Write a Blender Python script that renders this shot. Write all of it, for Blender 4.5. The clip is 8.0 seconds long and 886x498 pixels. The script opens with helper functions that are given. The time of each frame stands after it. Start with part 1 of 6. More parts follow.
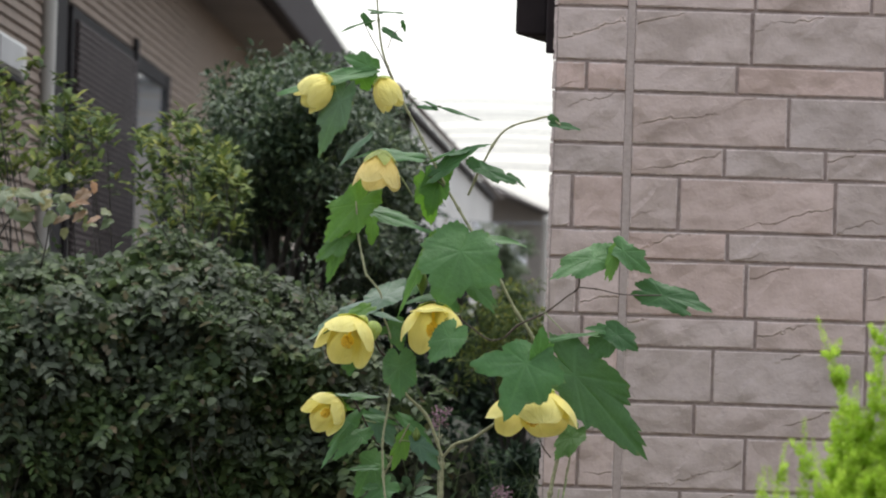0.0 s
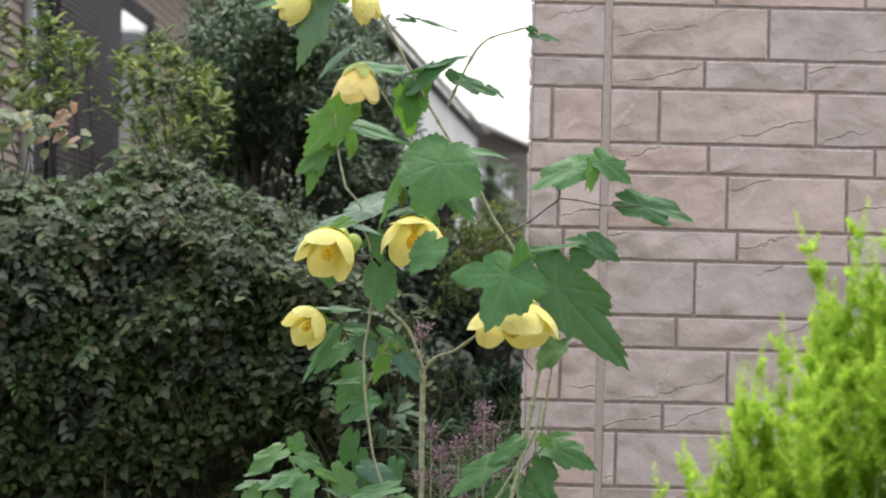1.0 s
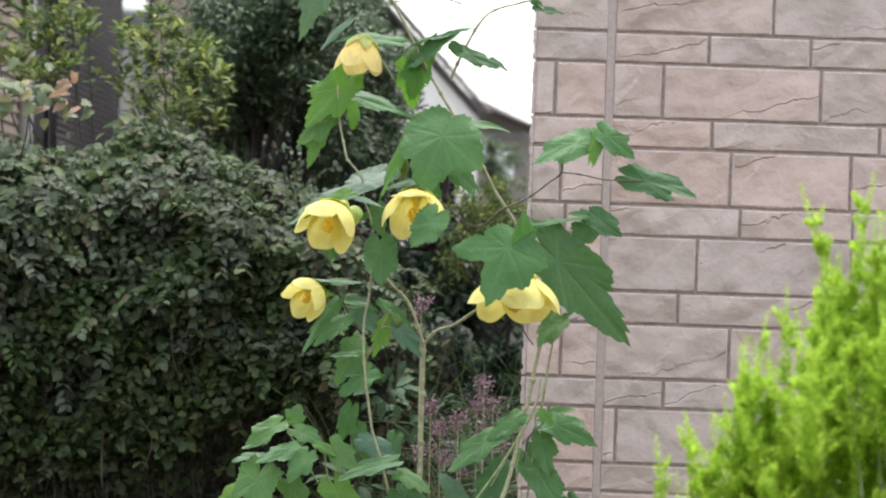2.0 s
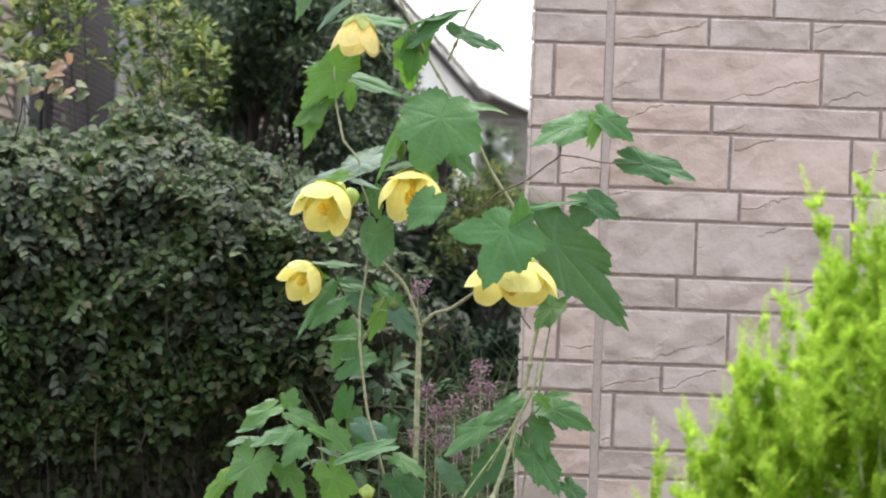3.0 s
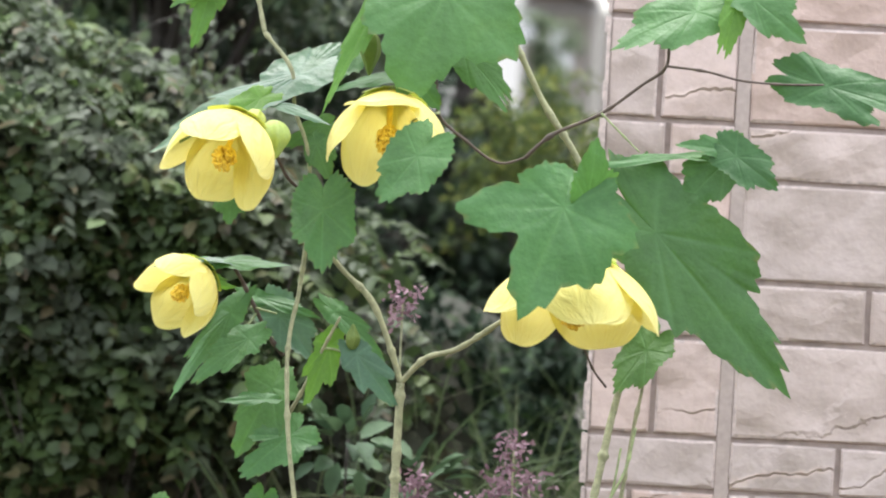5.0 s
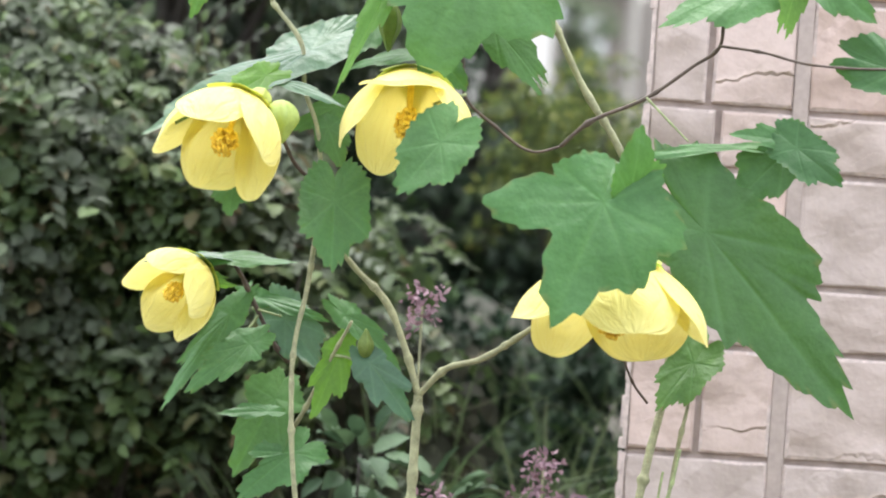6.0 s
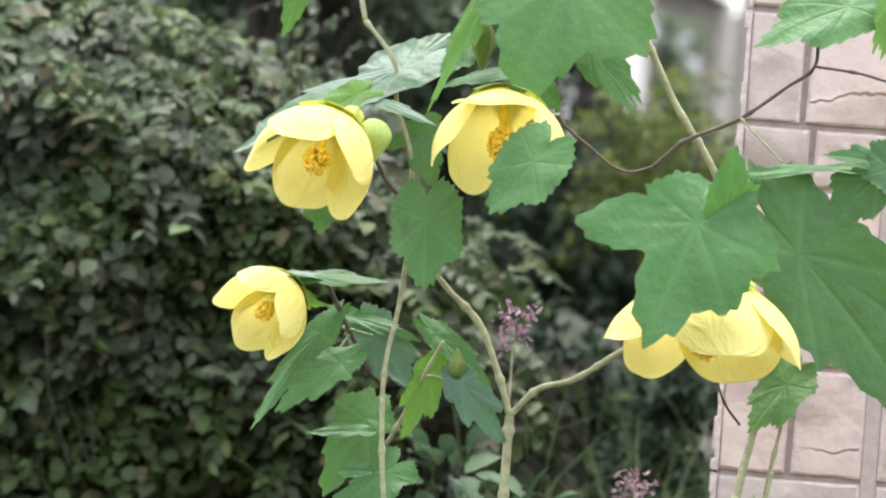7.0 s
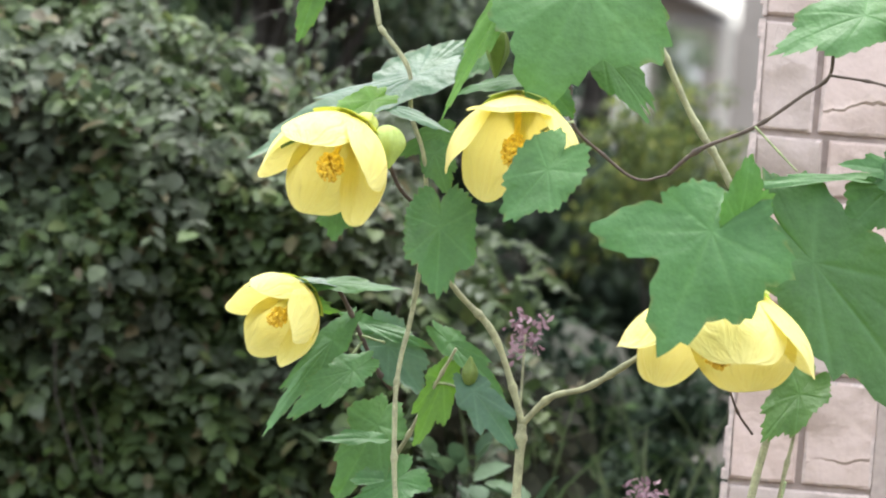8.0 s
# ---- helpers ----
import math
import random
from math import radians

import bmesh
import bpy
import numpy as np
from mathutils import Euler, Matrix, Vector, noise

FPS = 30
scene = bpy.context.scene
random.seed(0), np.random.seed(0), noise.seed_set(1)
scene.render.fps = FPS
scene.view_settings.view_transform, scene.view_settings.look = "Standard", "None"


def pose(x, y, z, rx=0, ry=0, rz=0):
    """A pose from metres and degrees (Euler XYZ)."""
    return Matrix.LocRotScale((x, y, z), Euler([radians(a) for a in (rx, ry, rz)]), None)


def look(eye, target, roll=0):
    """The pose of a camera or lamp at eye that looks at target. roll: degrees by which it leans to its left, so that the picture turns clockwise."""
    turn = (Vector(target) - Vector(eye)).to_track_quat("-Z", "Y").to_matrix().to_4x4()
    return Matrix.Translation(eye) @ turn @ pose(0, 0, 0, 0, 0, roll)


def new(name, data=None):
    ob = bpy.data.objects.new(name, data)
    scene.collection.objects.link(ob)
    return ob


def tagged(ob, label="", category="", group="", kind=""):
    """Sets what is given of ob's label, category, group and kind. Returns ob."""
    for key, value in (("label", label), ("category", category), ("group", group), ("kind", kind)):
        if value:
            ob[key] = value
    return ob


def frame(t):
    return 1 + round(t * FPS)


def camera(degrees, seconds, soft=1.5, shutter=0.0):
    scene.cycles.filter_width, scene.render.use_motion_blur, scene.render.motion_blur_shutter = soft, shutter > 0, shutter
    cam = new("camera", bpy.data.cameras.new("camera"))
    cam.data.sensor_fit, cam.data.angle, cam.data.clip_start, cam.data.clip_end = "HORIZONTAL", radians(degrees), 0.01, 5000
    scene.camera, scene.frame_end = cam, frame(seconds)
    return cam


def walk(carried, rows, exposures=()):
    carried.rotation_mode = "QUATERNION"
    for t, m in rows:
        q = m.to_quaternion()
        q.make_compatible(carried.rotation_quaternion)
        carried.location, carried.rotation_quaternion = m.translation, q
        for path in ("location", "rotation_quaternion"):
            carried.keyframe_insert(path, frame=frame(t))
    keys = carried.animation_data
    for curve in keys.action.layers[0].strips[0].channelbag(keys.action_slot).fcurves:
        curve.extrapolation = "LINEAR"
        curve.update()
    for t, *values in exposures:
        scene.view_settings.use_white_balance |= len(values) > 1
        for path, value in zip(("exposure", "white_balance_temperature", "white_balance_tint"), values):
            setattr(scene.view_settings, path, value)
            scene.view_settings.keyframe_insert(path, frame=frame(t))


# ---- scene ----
cam = camera(7.4, 8.0, soft=2.0)
PATH = [
    (0, (0.135, -7.713, 1.946), (0.098, -5.714, 1.982), 1.9),
    (0.5, (0.138, -7.728, 1.914), (0.103, -5.729, 1.944), 2.0),
    (1, (0.152, -7.691, 1.887), (0.117, -5.691, 1.913), 1.4),
    (1.5, (0.148, -7.657, 1.879), (0.113, -5.657, 1.902), 1.7),
    (3, (0.150, -7.582, 1.866), (0.116, -5.582, 1.885), 2.2),
    (3.5, (0.147, -6.867, 1.884), (0.110, -4.867, 1.898), 2.3),
    (4, (0.134, -5.869, 1.907), (0.093, -3.870, 1.915), 2.7),
    (4.5, (0.129, -4.936, 1.934), (0.081, -2.937, 1.936), 2.9),
    (4.7, (0.122, -4.523, 1.945), (0.074, -2.523, 1.939), 3.1),
    (5.8, (0.111, -3.665, 1.965), (0.057, -1.666, 1.948), 3.7),
    (6, (0.107, -3.647, 1.958), (0.052, -1.648, 1.942), 4.1),
    (6.5, (0.110, -3.642, 1.961), (0.035, -1.643, 1.947), 4.5),
    (7, (0.106, -3.631, 1.961), (0.024, -1.632, 1.947), 4.4),
    (7.5, (0.097, -3.630, 1.958), (0.015, -1.631, 1.945), 4.7),
    (8, (0.093, -3.624, 1.957), (0.014, -1.626, 1.947), 4.7),
]
walk(cam, [(t, look(eye, target, roll)) for t, eye, target, roll in PATH],
     exposures=[(0, 1.36), (0.5, 1.60), (1.5, 1.92), (3.0, 2.15), (4.5, 2.39), (6.0, 2.58), (7.0, 2.57), (8.0, 2.57)])

# the lens is focused on the plant
PLANT = new("flowering_maple")
PLANT.location = (0.03, 0.04, 0)
bpy.context.view_layer.update()
cam.data.dof.use_dof = True
cam.data.dof.focus_object = PLANT
cam.data.dof.aperture_fstop = 18

# ---- light: bright overcast sky, a weak wide sun behind the clouds ----
SUN_UP, SUN_ROUND = radians(74), radians(0)
world = bpy.data.worlds.new("overcast_sky")
scene.world = world
world.use_nodes = True
wn, wl = world.node_tree.nodes, world.node_tree.links
sky = wn.new("ShaderNodeTexSky")
sky.sky_type, sky.sun_disc, sky.sun_elevation, sky.sun_rotation = "NISHITA", False, SUN_UP, SUN_ROUND
sky.dust_density, sky.air_density = 2.5, 1.0
grey = wn.new("ShaderNodeHueSaturation")
grey.inputs["Saturation"].default_value = 0.30
wl.new(sky.outputs[0], grey.inputs["Color"])
wl.new(grey.outputs[0], wn["Background"].inputs["Color"])
wn["Background"].inputs["Strength"].default_value = 0.15
sun = new("sun", bpy.data.lights.new("sun", "SUN"))
sun.data.energy, sun.data.angle, sun.data.color = 0.7, radians(40), (1.0, 0.98, 0.95)
sun.matrix_world = look((0, 0, 8), (0, -1, 8 - 3.49))


# ---- materials ----
def material(name, rough=0.6):
    m = bpy.data.materials.new(name)
    m.use_nodes = True
    b = m.node_tree.nodes["Principled BSDF"]
    b.inputs["Roughness"].default_value = rough
    return m, m.node_tree.nodes, m.node_tree.links, b


def ramp(nodes, links, fac, stops):
    r = nodes.new("ShaderNodeValToRGB")
    els = r.color_ramp.elements
    for e, (p, c) in ((els[0], stops[0]), (els[1], stops[-1])):
        e.position, e.color = p, (*c, 1)
    for p, c in stops[1:-1]:
        els.new(p).color = (*c, 1)
    links.new(fac, r.inputs[0])
    return r.outputs[0]


def noise_tex(nodes, links, scale, detail=4, rough=0.55, coords=None, distort=0.0):
    n = nodes.new("ShaderNodeTexNoise")
    n.inputs["Scale"].default_value = scale
    n.inputs["Detail"].default_value = detail
    n.inputs["Roughness"].default_value = rough
    n.inputs["Distortion"].default_value = distort
    if coords is None:
        coords = nodes.new("ShaderNodeTexCoord").outputs["Object"]
    links.new(coords, n.inputs["Vector"])
    return n.outputs["Fac"]


def mix(nodes, links, fac, a, b, how="MIX"):
    x = nodes.new("ShaderNodeMix")
    x.data_type, x.blend_type = "RGBA", how
    for sock, v in ((x.inputs["Factor"], fac), (x.inputs["A"], a), (x.inputs["B"], b)):
        if isinstance(v, (int, float)):
            sock.default_value = v
        elif isinstance(v, tuple):
            sock.default_value = (*v, 1)
        else:
            links.new(v, sock)
    return x.outputs["Result"]


def bump(nodes, links, shader, height, strength, distance):
    b = nodes.new("ShaderNodeBump")
    b.inputs["Strength"].default_value, b.inputs["Distance"].default_value = strength, distance
    links.new(height, b.inputs["Height"])
    links.new(b.outputs[0], shader.inputs["Normal"])


def plain(name, colour, rough=0.6, vary=0.25, scale=40, metal=0.0, relief=0.0, gloss=0.5):
    m, n, l, b = material(name, rough)
    f = noise_tex(n, l, scale, 5)
    dark, light = tuple(c * (1 - vary) for c in colour), tuple(min(1, c * (1 + vary)) for c in colour)
    l.new(ramp(n, l, f, [(0.3, dark), (0.7, light)]), b.inputs["Base Color"])
    b.inputs["Metallic"].default_value = metal
    b.inputs["Specular IOR Level"].default_value = gloss
    if relief:
        bump(n, l, b, f, 0.6, relief)
    return m


def through_light(m, n, l, b, colour, share):
    """Thin tissue: part of the light comes through."""
    t = n.new("ShaderNodeBsdfTranslucent")
    l.new(colour, t.inputs["Color"])
    s = n.new("ShaderNodeMixShader")
    s.inputs[0].default_value = share
    l.new(b.outputs[0], s.inputs[1])
    l.new(t.outputs[0], s.inputs[2])
    l.new(s.outputs[0], n["Material Output"].inputs["Surface"])


def leaf_material(name, colour, rough=0.5, share=0.3, sheen=0.35):
    """Soft leaf blade: paler veins, blotches, a dull gloss."""
    m, n, l, b = material(name, rough)
    co = n.new("ShaderNodeTexCoord").outputs["Object"]
    rnd = n.new("ShaderNodeObjectInfo").outputs["Random"]
    big = noise_tex(n, l, 28, 4, 0.6, co)
    fine = noise_tex(n, l, 420, 3, 0.6, co)
    c = ramp(n, l, big, [(0.28, tuple(v * 0.72 for v in colour)), (0.55, colour), (0.78, (colour[0] * 1.28, colour[1] * 1.12, colour[2] * 1.08))])
    c = mix(n, l, 0.16, c, ramp(n, l, fine, [(0.35, tuple(v * 0.6 for v in colour)), (0.65, tuple(v * 1.3 for v in colour))]))
    tint = ramp(n, l, rnd, [(0.0, (0.82, 0.9, 0.9)), (0.5, (1, 1, 1)), (1.0, (1.18, 1.06, 0.85))])
    c = mix(n, l, 1.0, c, tint, "MULTIPLY")
    at = n.new("ShaderNodeAttribute")
    at.attribute_name = "vein"
    half = n.new("ShaderNodeMath")
    half.operation = "MULTIPLY"
    half.inputs[1].default_value = 0.20
    l.new(at.outputs["Fac"], half.inputs[0])
    pale = tuple(min(1, v * 1.5 + 0.03) for v in colour)
    c = mix(n, l, half.outputs[0], c, pale)
    edge = n.new("ShaderNodeAttribute")
    edge.attribute_name = "rim"
    c = mix(n, l, edge.outputs["Fac"], c, (0.20, 0.16, 0.05))
    l.new(c, b.inputs["Base Color"])
    b.inputs["Specular IOR Level"].default_value = sheen
    pucker = noise_tex(n, l, 130, 2, 0.5, co)
    both = n.new("ShaderNodeMath")
    both.operation = "MULTIPLY_ADD"
    both.inputs[1].default_value = 0.2
    l.new(fine, both.inputs[0])
    l.new(pucker, both.inputs[2])
    bump(n, l, b, both.outputs[0], 0.45, 0.0026)
    through_light(m, n, l, b, mix(n, l, 1.0, c, (1.5, 1.5, 0.7), "MULTIPLY"), share)
    return m


LEAF = [leaf_material("leaf_deep_green", (0.048, 0.126, 0.041)),
        leaf_material("leaf_mid_green", (0.069, 0.170, 0.053)),
        leaf_material("leaf_fresh_green", (0.105, 0.235, 0.042), share=0.42),
        leaf_material("leaf_blue_green", (0.070, 0.150, 0.092), rough=0.42, sheen=0.5)]


def petal_material():
    m, n, l, b = material("petal_yellow", 0.55)
    uv = n.new("ShaderNodeTexCoord").outputs["UV"]
    sep = n.new("ShaderNodeSeparateXYZ")
    l.new(uv, sep.inputs[0])
    stretch = n.new("ShaderNodeMapping")
    stretch.inputs["Scale"].default_value = (22, 1.6, 1)
    l.new(uv, stretch.inputs["Vector"])
    veins = noise_tex(n, l, 1.6, 4, 0.6, stretch.outputs[0], 0.4)
    crumple = n.new("ShaderNodeMapping")
    crumple.inputs["Scale"].default_value = (4.5, 2.2, 1)
    l.new(uv, crumple.inputs["Vector"])
    base = ramp(n, l, sep.outputs["Y"], [(0.0, (0.75, 0.59, 0.09)), (0.4, (0.83, 0.74, 0.21)), (1.0, (0.86, 0.805, 0.31))])
    c = mix(n, l, ramp(n, l, veins, [(0.36, (0.14, 0.14, 0.14)), (0.58, (0, 0, 0))]), base, (0.72, 0.56, 0.08))
    blotch = noise_tex(n, l, 60, 3)
    c = mix(n, l, ramp(n, l, blotch, [(0.66, (0, 0, 0)), (0.8, (0.25, 0.25, 0.25))]), c, (0.66, 0.48, 0.10))
    l.new(c, b.inputs["Base Color"])
    b.inputs["Specular IOR Level"].default_value = 0.3
    b.inputs["Sheen Weight"].default_value = 0.15
    bump(n, l, b, noise_tex(n, l, 1.6, 3, 0.55, crumple.outputs[0], 0.8), 0.7, 0.0034)
    through_light(m, n, l, b, c, 0.36)
    return m


PETAL = petal_material()
PETAL_CREAM = PETAL.copy()
PETAL_CREAM.name = "petal_apricot_yellow"
for node in PETAL_CREAM.node_tree.nodes:
    if node.type == "VALTORGB" and len(node.color_ramp.elements) == 3:
        node.color_ramp.elements[0].color = (0.76, 0.52, 0.10, 1)
        node.color_ramp.elements[1].color = (0.80, 0.62, 0.20, 1)
        node.color_ramp.elements[2].color = (0.82, 0.70, 0.30, 1)
STAMEN = plain("stamen_orange", (0.90, 0.60, 0.07), 0.7, 0.2, 400)
CALYX = leaf_material("calyx_pale_green", (0.36, 0.42, 0.12), share=0.35)
BUD_GREEN = leaf_material("bud_green", (0.17, 0.25, 0.075), share=0.3)
BUD = leaf_material("bud_lime", (0.50, 0.57, 0.19), share=0.35)


def bark(name, colour, scale=160, vary=0.35):
    m, n, l, b = material(name, 0.75)
    co = n.new("ShaderNodeTexCoord").outputs["Object"]
    f = noise_tex(n, l, scale, 5, 0.6, co)
    g = noise_tex(n, l, scale * 6, 2, 0.5, co)
    c = ramp(n, l, f, [(0.3, tuple(v * (1 - vary) for v in colour)), (0.7, tuple(v * (1 + vary) for v in colour))])
    c = mix(n, l, ramp(n, l, g, [(0.62, (0, 0, 0)), (0.72, (0.6, 0.6, 0.6))]), c, tuple(min(1, v * 1.7 + 0.05) for v in colour))
    l.new(c, b.inputs["Base Color"])
    bump(n, l, b, f, 0.6, 0.0006)
    return m


STEM = [bark("stem_grey_green", (0.265, 0.268, 0.155)), bark("stem_green", (0.23, 0.28, 0.13)), bark("twig_brown", (0.085, 0.062, 0.050))]


def foliage(name, stops, rough=0.45, share=0.2, sheen=0.5, patch=None):
    """Many small leaves in one mesh: each one its own shade."""
    m, n, l, b = material(name, rough)
    isl = n.new("ShaderNodeNewGeometry").outputs["Random Per Island"]
    c = ramp(n, l, isl, stops)
    if patch:
        where = ramp(n, l, noise_tex(n, l, 11, 3, 0.6), [(0.42, (0, 0, 0)), (0.57, (0.85, 0.85, 0.85))])
        c = mix(n, l, where, c, ramp(n, l, isl, patch))
    f = noise_tex(n, l, 90, 4, 0.6)
    c = mix(n, l, 0.6, c, ramp(n, l, f, [(0.3, (0.5, 0.5, 0.5)), (0.7, (1.25, 1.25, 1.2))]), "MULTIPLY")
    l.new(c, b.inputs["Base Color"])
    b.inputs["Specular IOR Level"].default_value = sheen
    through_light(m, n, l, b, c, share)
    return m


HEDGE = foliage("hedge_leaf", [(0.0, (0.060, 0.078, 0.050)), (0.35, (0.074, 0.094, 0.061)), (0.7, (0.088, 0.110, 0.074)), (0.86, (0.108, 0.130, 0.092)),
                               (0.91, (0.090, 0.155, 0.038)), (0.95, (0.100, 0.080, 0.060)), (1.0, (0.15, 0.14, 0.075))], 0.58, 0.34, 0.30,
                [(0.0, (0.052, 0.086, 0.032)), (0.5, (0.070, 0.115, 0.036)), (0.85, (0.105, 0.168, 0.044)), (1.0, (0.13, 0.10, 0.055))])
# darker hedge leaf: the shade of the lower face is in its colour
SHADED_LEAF = foliage("shaded_hedge_leaf", [(0.0, (0.034, 0.037, 0.028)), (0.4, (0.053, 0.057, 0.042)), (0.8, (0.071, 0.075, 0.054)), (0.92, (0.070, 0.115, 0.038)), (1.0, (0.115, 0.095, 0.070))], 0.8, 0.2, 0.10)
PRIVET = foliage("privet_leaf", [(0.0, (0.036, 0.064, 0.034)), (0.5, (0.062, 0.100, 0.052)), (0.85, (0.11, 0.152, 0.078)), (1.0, (0.17, 0.23, 0.09))], 0.5, 0.25, 0.35)
# evergreen leaf darkened in its base colour to carry the deep garden shade
GLOOM = foliage("shade_darkened_evergreen_leaf", [(0.0, (0.016, 0.030, 0.019)), (0.5, (0.026, 0.046, 0.029)), (0.85, (0.040, 0.066, 0.038)), (1.0, (0.06, 0.11, 0.035))], 0.7, 0.15, 0.1)
AZALEA = foliage("azalea_leaf", [(0.0, (0.052, 0.088, 0.036)), (0.5, (0.108, 0.156, 0.044)), (0.85, (0.20, 0.25, 0.055)), (1.0, (0.34, 0.35, 0.09))], 0.65, 0.3, 0.2)
RUST = [leaf_material("creeper_pale_leaf", (0.155, 0.19, 0.105), share=0.3), leaf_material("creeper_olive_leaf", (0.19, 0.185, 0.075), share=0.3),
        leaf_material("creeper_rust_leaf", (0.24, 0.145, 0.085), share=0.3), leaf_material("creeper_green_leaf", (0.075, 0.115, 0.06), share=0.3)]
GOLD = foliage("golden_conifer_leaf", [(0.0, (0.34, 0.52, 0.05)), (0.5, (0.46, 0.66, 0.07)), (1.0, (0.60, 0.76, 0.13))], 0.6, 0.60, 0.3)
GRASS = foliage("grass_blade", [(0.0, (0.06, 0.098, 0.042)), (0.6, (0.11, 0.160, 0.072)), (1.0, (0.21, 0.235, 0.145))], 0.5, 0.25)
WEED = foliage("weed_leaf", [(0.0, (0.038, 0.075, 0.038)), (0.5, (0.055, 0.10, 0.052)), (1.0, (0.085, 0.145, 0.07))], 0.7, 0.25, 0.25)
PINK = foliage("mauve_floret", [(0.0, (0.16, 0.10, 0.12)), (0.5, (0.25, 0.155, 0.19)), (1.0, (0.36, 0.25, 0.29))], 0.7, 0.3, 0.2)
SAGE = foliage("sage_leaf", [(0.0, (0.07, 0.105, 0.055)), (0.5, (0.12, 0.165, 0.095)), (1.0, (0.20, 0.245, 0.15))], 0.6, 0.35, 0.3)
TRUNK = bark("trunk_bark", (0.045, 0.040, 0.034), 60)
# near-black backing colour that makes the gaps between hedge leaves look shaded
SHADE_CORE = plain("hedge_shade_core", (0.030, 0.033, 0.022), 0.9, 0.5, 30, relief=0.01)
SOIL = plain("garden_soil", (0.075, 0.062, 0.042), 0.95, 0.45, 14, relief=0.01)


def stone_material(name, colour):
    """Cast cladding with a riven slate face: ridges, hairline cracks, chalky edges."""
    m, n, l, b = material(name, 0.82)
    geo = n.new("ShaderNodeNewGeometry").outputs["Position"]
    rnd = n.new("ShaderNodeObjectInfo").outputs["Random"]
    shift = n.new("ShaderNodeVectorMath")
    shift.operation = "ADD"
    comb = n.new("ShaderNodeCombineXYZ")
    ten = n.new("ShaderNodeMath")
    ten.operation = "MULTIPLY"
    ten.inputs[1].default_value = 37.0
    l.new(rnd, ten.inputs[0])
    l.new(ten.outputs[0], comb.inputs[0])
    l.new(ten.outputs[0], comb.inputs[2])
    l.new(geo, shift.inputs[0])
    l.new(comb.outputs[0], shift.inputs[1])
    turn = n.new("ShaderNodeMapping")
    turn.inputs["Rotation"].default_value = (0, radians(34), 0)
    turn.inputs["Scale"].default_value = (0.85, 1, 1.2)
    l.new(shift.outputs[0], turn.inputs["Vector"])
    co = turn.outputs[0]

    def calc(how, a, k):
        q = n.new("ShaderNodeMath")
        q.operation = how
        l.new(a, q.inputs[0])
        if isinstance(k, (int, float)):
            q.inputs[1].default_value = k
        else:
            l.new(k, q.inputs[1])
        return q.outputs[0]

    sweep = noise_tex(n, l, 7.5, 2, 0.45, co, 0.3)
    flakes = noise_tex(n, l, 16, 5, 0.58, co, 0.25)
    grain = noise_tex(n, l, 240, 4, 0.65, geo)
    pits = noise_tex(n, l, 75, 3, 0.6, shift.outputs[0])
    # split layers: thin terraces with sharp lips, only where the face broke
    layers = calc("SNAP", calc("ADD", sweep, calc("MULTIPLY", flakes, 0.45)), 0.085)
    broke = ramp(n, l, noise_tex(n, l, 8, 2, 0.5, shift.outputs[0]), [(0.44, (0, 0, 0)), (0.60, (1, 1, 1))])
    # straight jagged breaks across the blocks: one plate stands a little over the next
    jag = calc("MULTIPLY", noise_tex(n, l, 21, 3, 0.6, shift.outputs[0]), 0.034)
    tiny = calc("MULTIPLY", noise_tex(n, l, 110, 2, 0.6, shift.outputs[0]), 0.006)

    def breaks(angle, period):
        d = n.new("ShaderNodeVectorMath")
        d.operation = "DOT_PRODUCT"
        d.inputs[1].default_value = (math.sin(radians(angle)), 0, math.cos(radians(angle)))
        l.new(shift.outputs[0], d.inputs[0])
        f = calc("FRACT", calc("MULTIPLY", calc("ADD", calc("ADD", d.outputs["Value"], jag), tiny), 1 / period), 0.0)
        gap = calc("MULTIPLY", calc("ABSOLUTE", calc("SUBTRACT", f, 0.5), 0.0), period)
        return f, gap

    def some(scale, lo, hi):
        return ramp(n, l, noise_tex(n, l, scale, 2, 0.55, shift.outputs[0]), [(lo, (0, 0, 0)), (hi, (1, 1, 1))])

    plate, gap = breaks(-48, 0.105)
    fissure = mix(n, l, 1.0, ramp(n, l, gap, [(0.0, (1, 1, 1)), (0.0006, (0.8, 0.8, 0.8)), (0.0016, (0, 0, 0))]), some(12, 0.50, 0.60), "MULTIPLY")
    plate_b, gap_b = breaks(-16, 0.085)
    lip = mix(n, l, 1.0, ramp(n, l, gap_b, [(0.0, (1, 1, 1)), (0.0008, (0.7, 0.7, 0.7)), (0.0020, (0, 0, 0))]), some(9, 0.54, 0.63), "MULTIPLY")
    c = ramp(n, l, flakes, [(0.28, tuple(v * 0.93 for v in colour)), (0.5, colour), (0.75, tuple(v * 1.06 for v in colour))])
    c = mix(n, l, 0.22, c, ramp(n, l, grain, [(0.3, tuple(v * 0.75 for v in colour)), (0.7, tuple(v * 1.22 for v in colour))]))
    c = mix(n, l, 1.0, c, ramp(n, l, rnd, [(0.0, (0.93, 0.95, 0.96)), (0.5, (1, 1, 1)), (1.0, (1.08, 0.985, 0.95))]), "MULTIPLY")
    c = mix(n, l, calc("MULTIPLY", fissure, 0.05), c, tuple(v * 0.34 for v in colour))
    c = mix(n, l, calc("MULTIPLY", lip, 0.75), c, tuple(min(1.0, v * 1.55) for v in colour))
    l.new(c, b.inputs["Base Color"])
    h = calc("MULTIPLY", calc("MULTIPLY", layers, 1.4), broke)
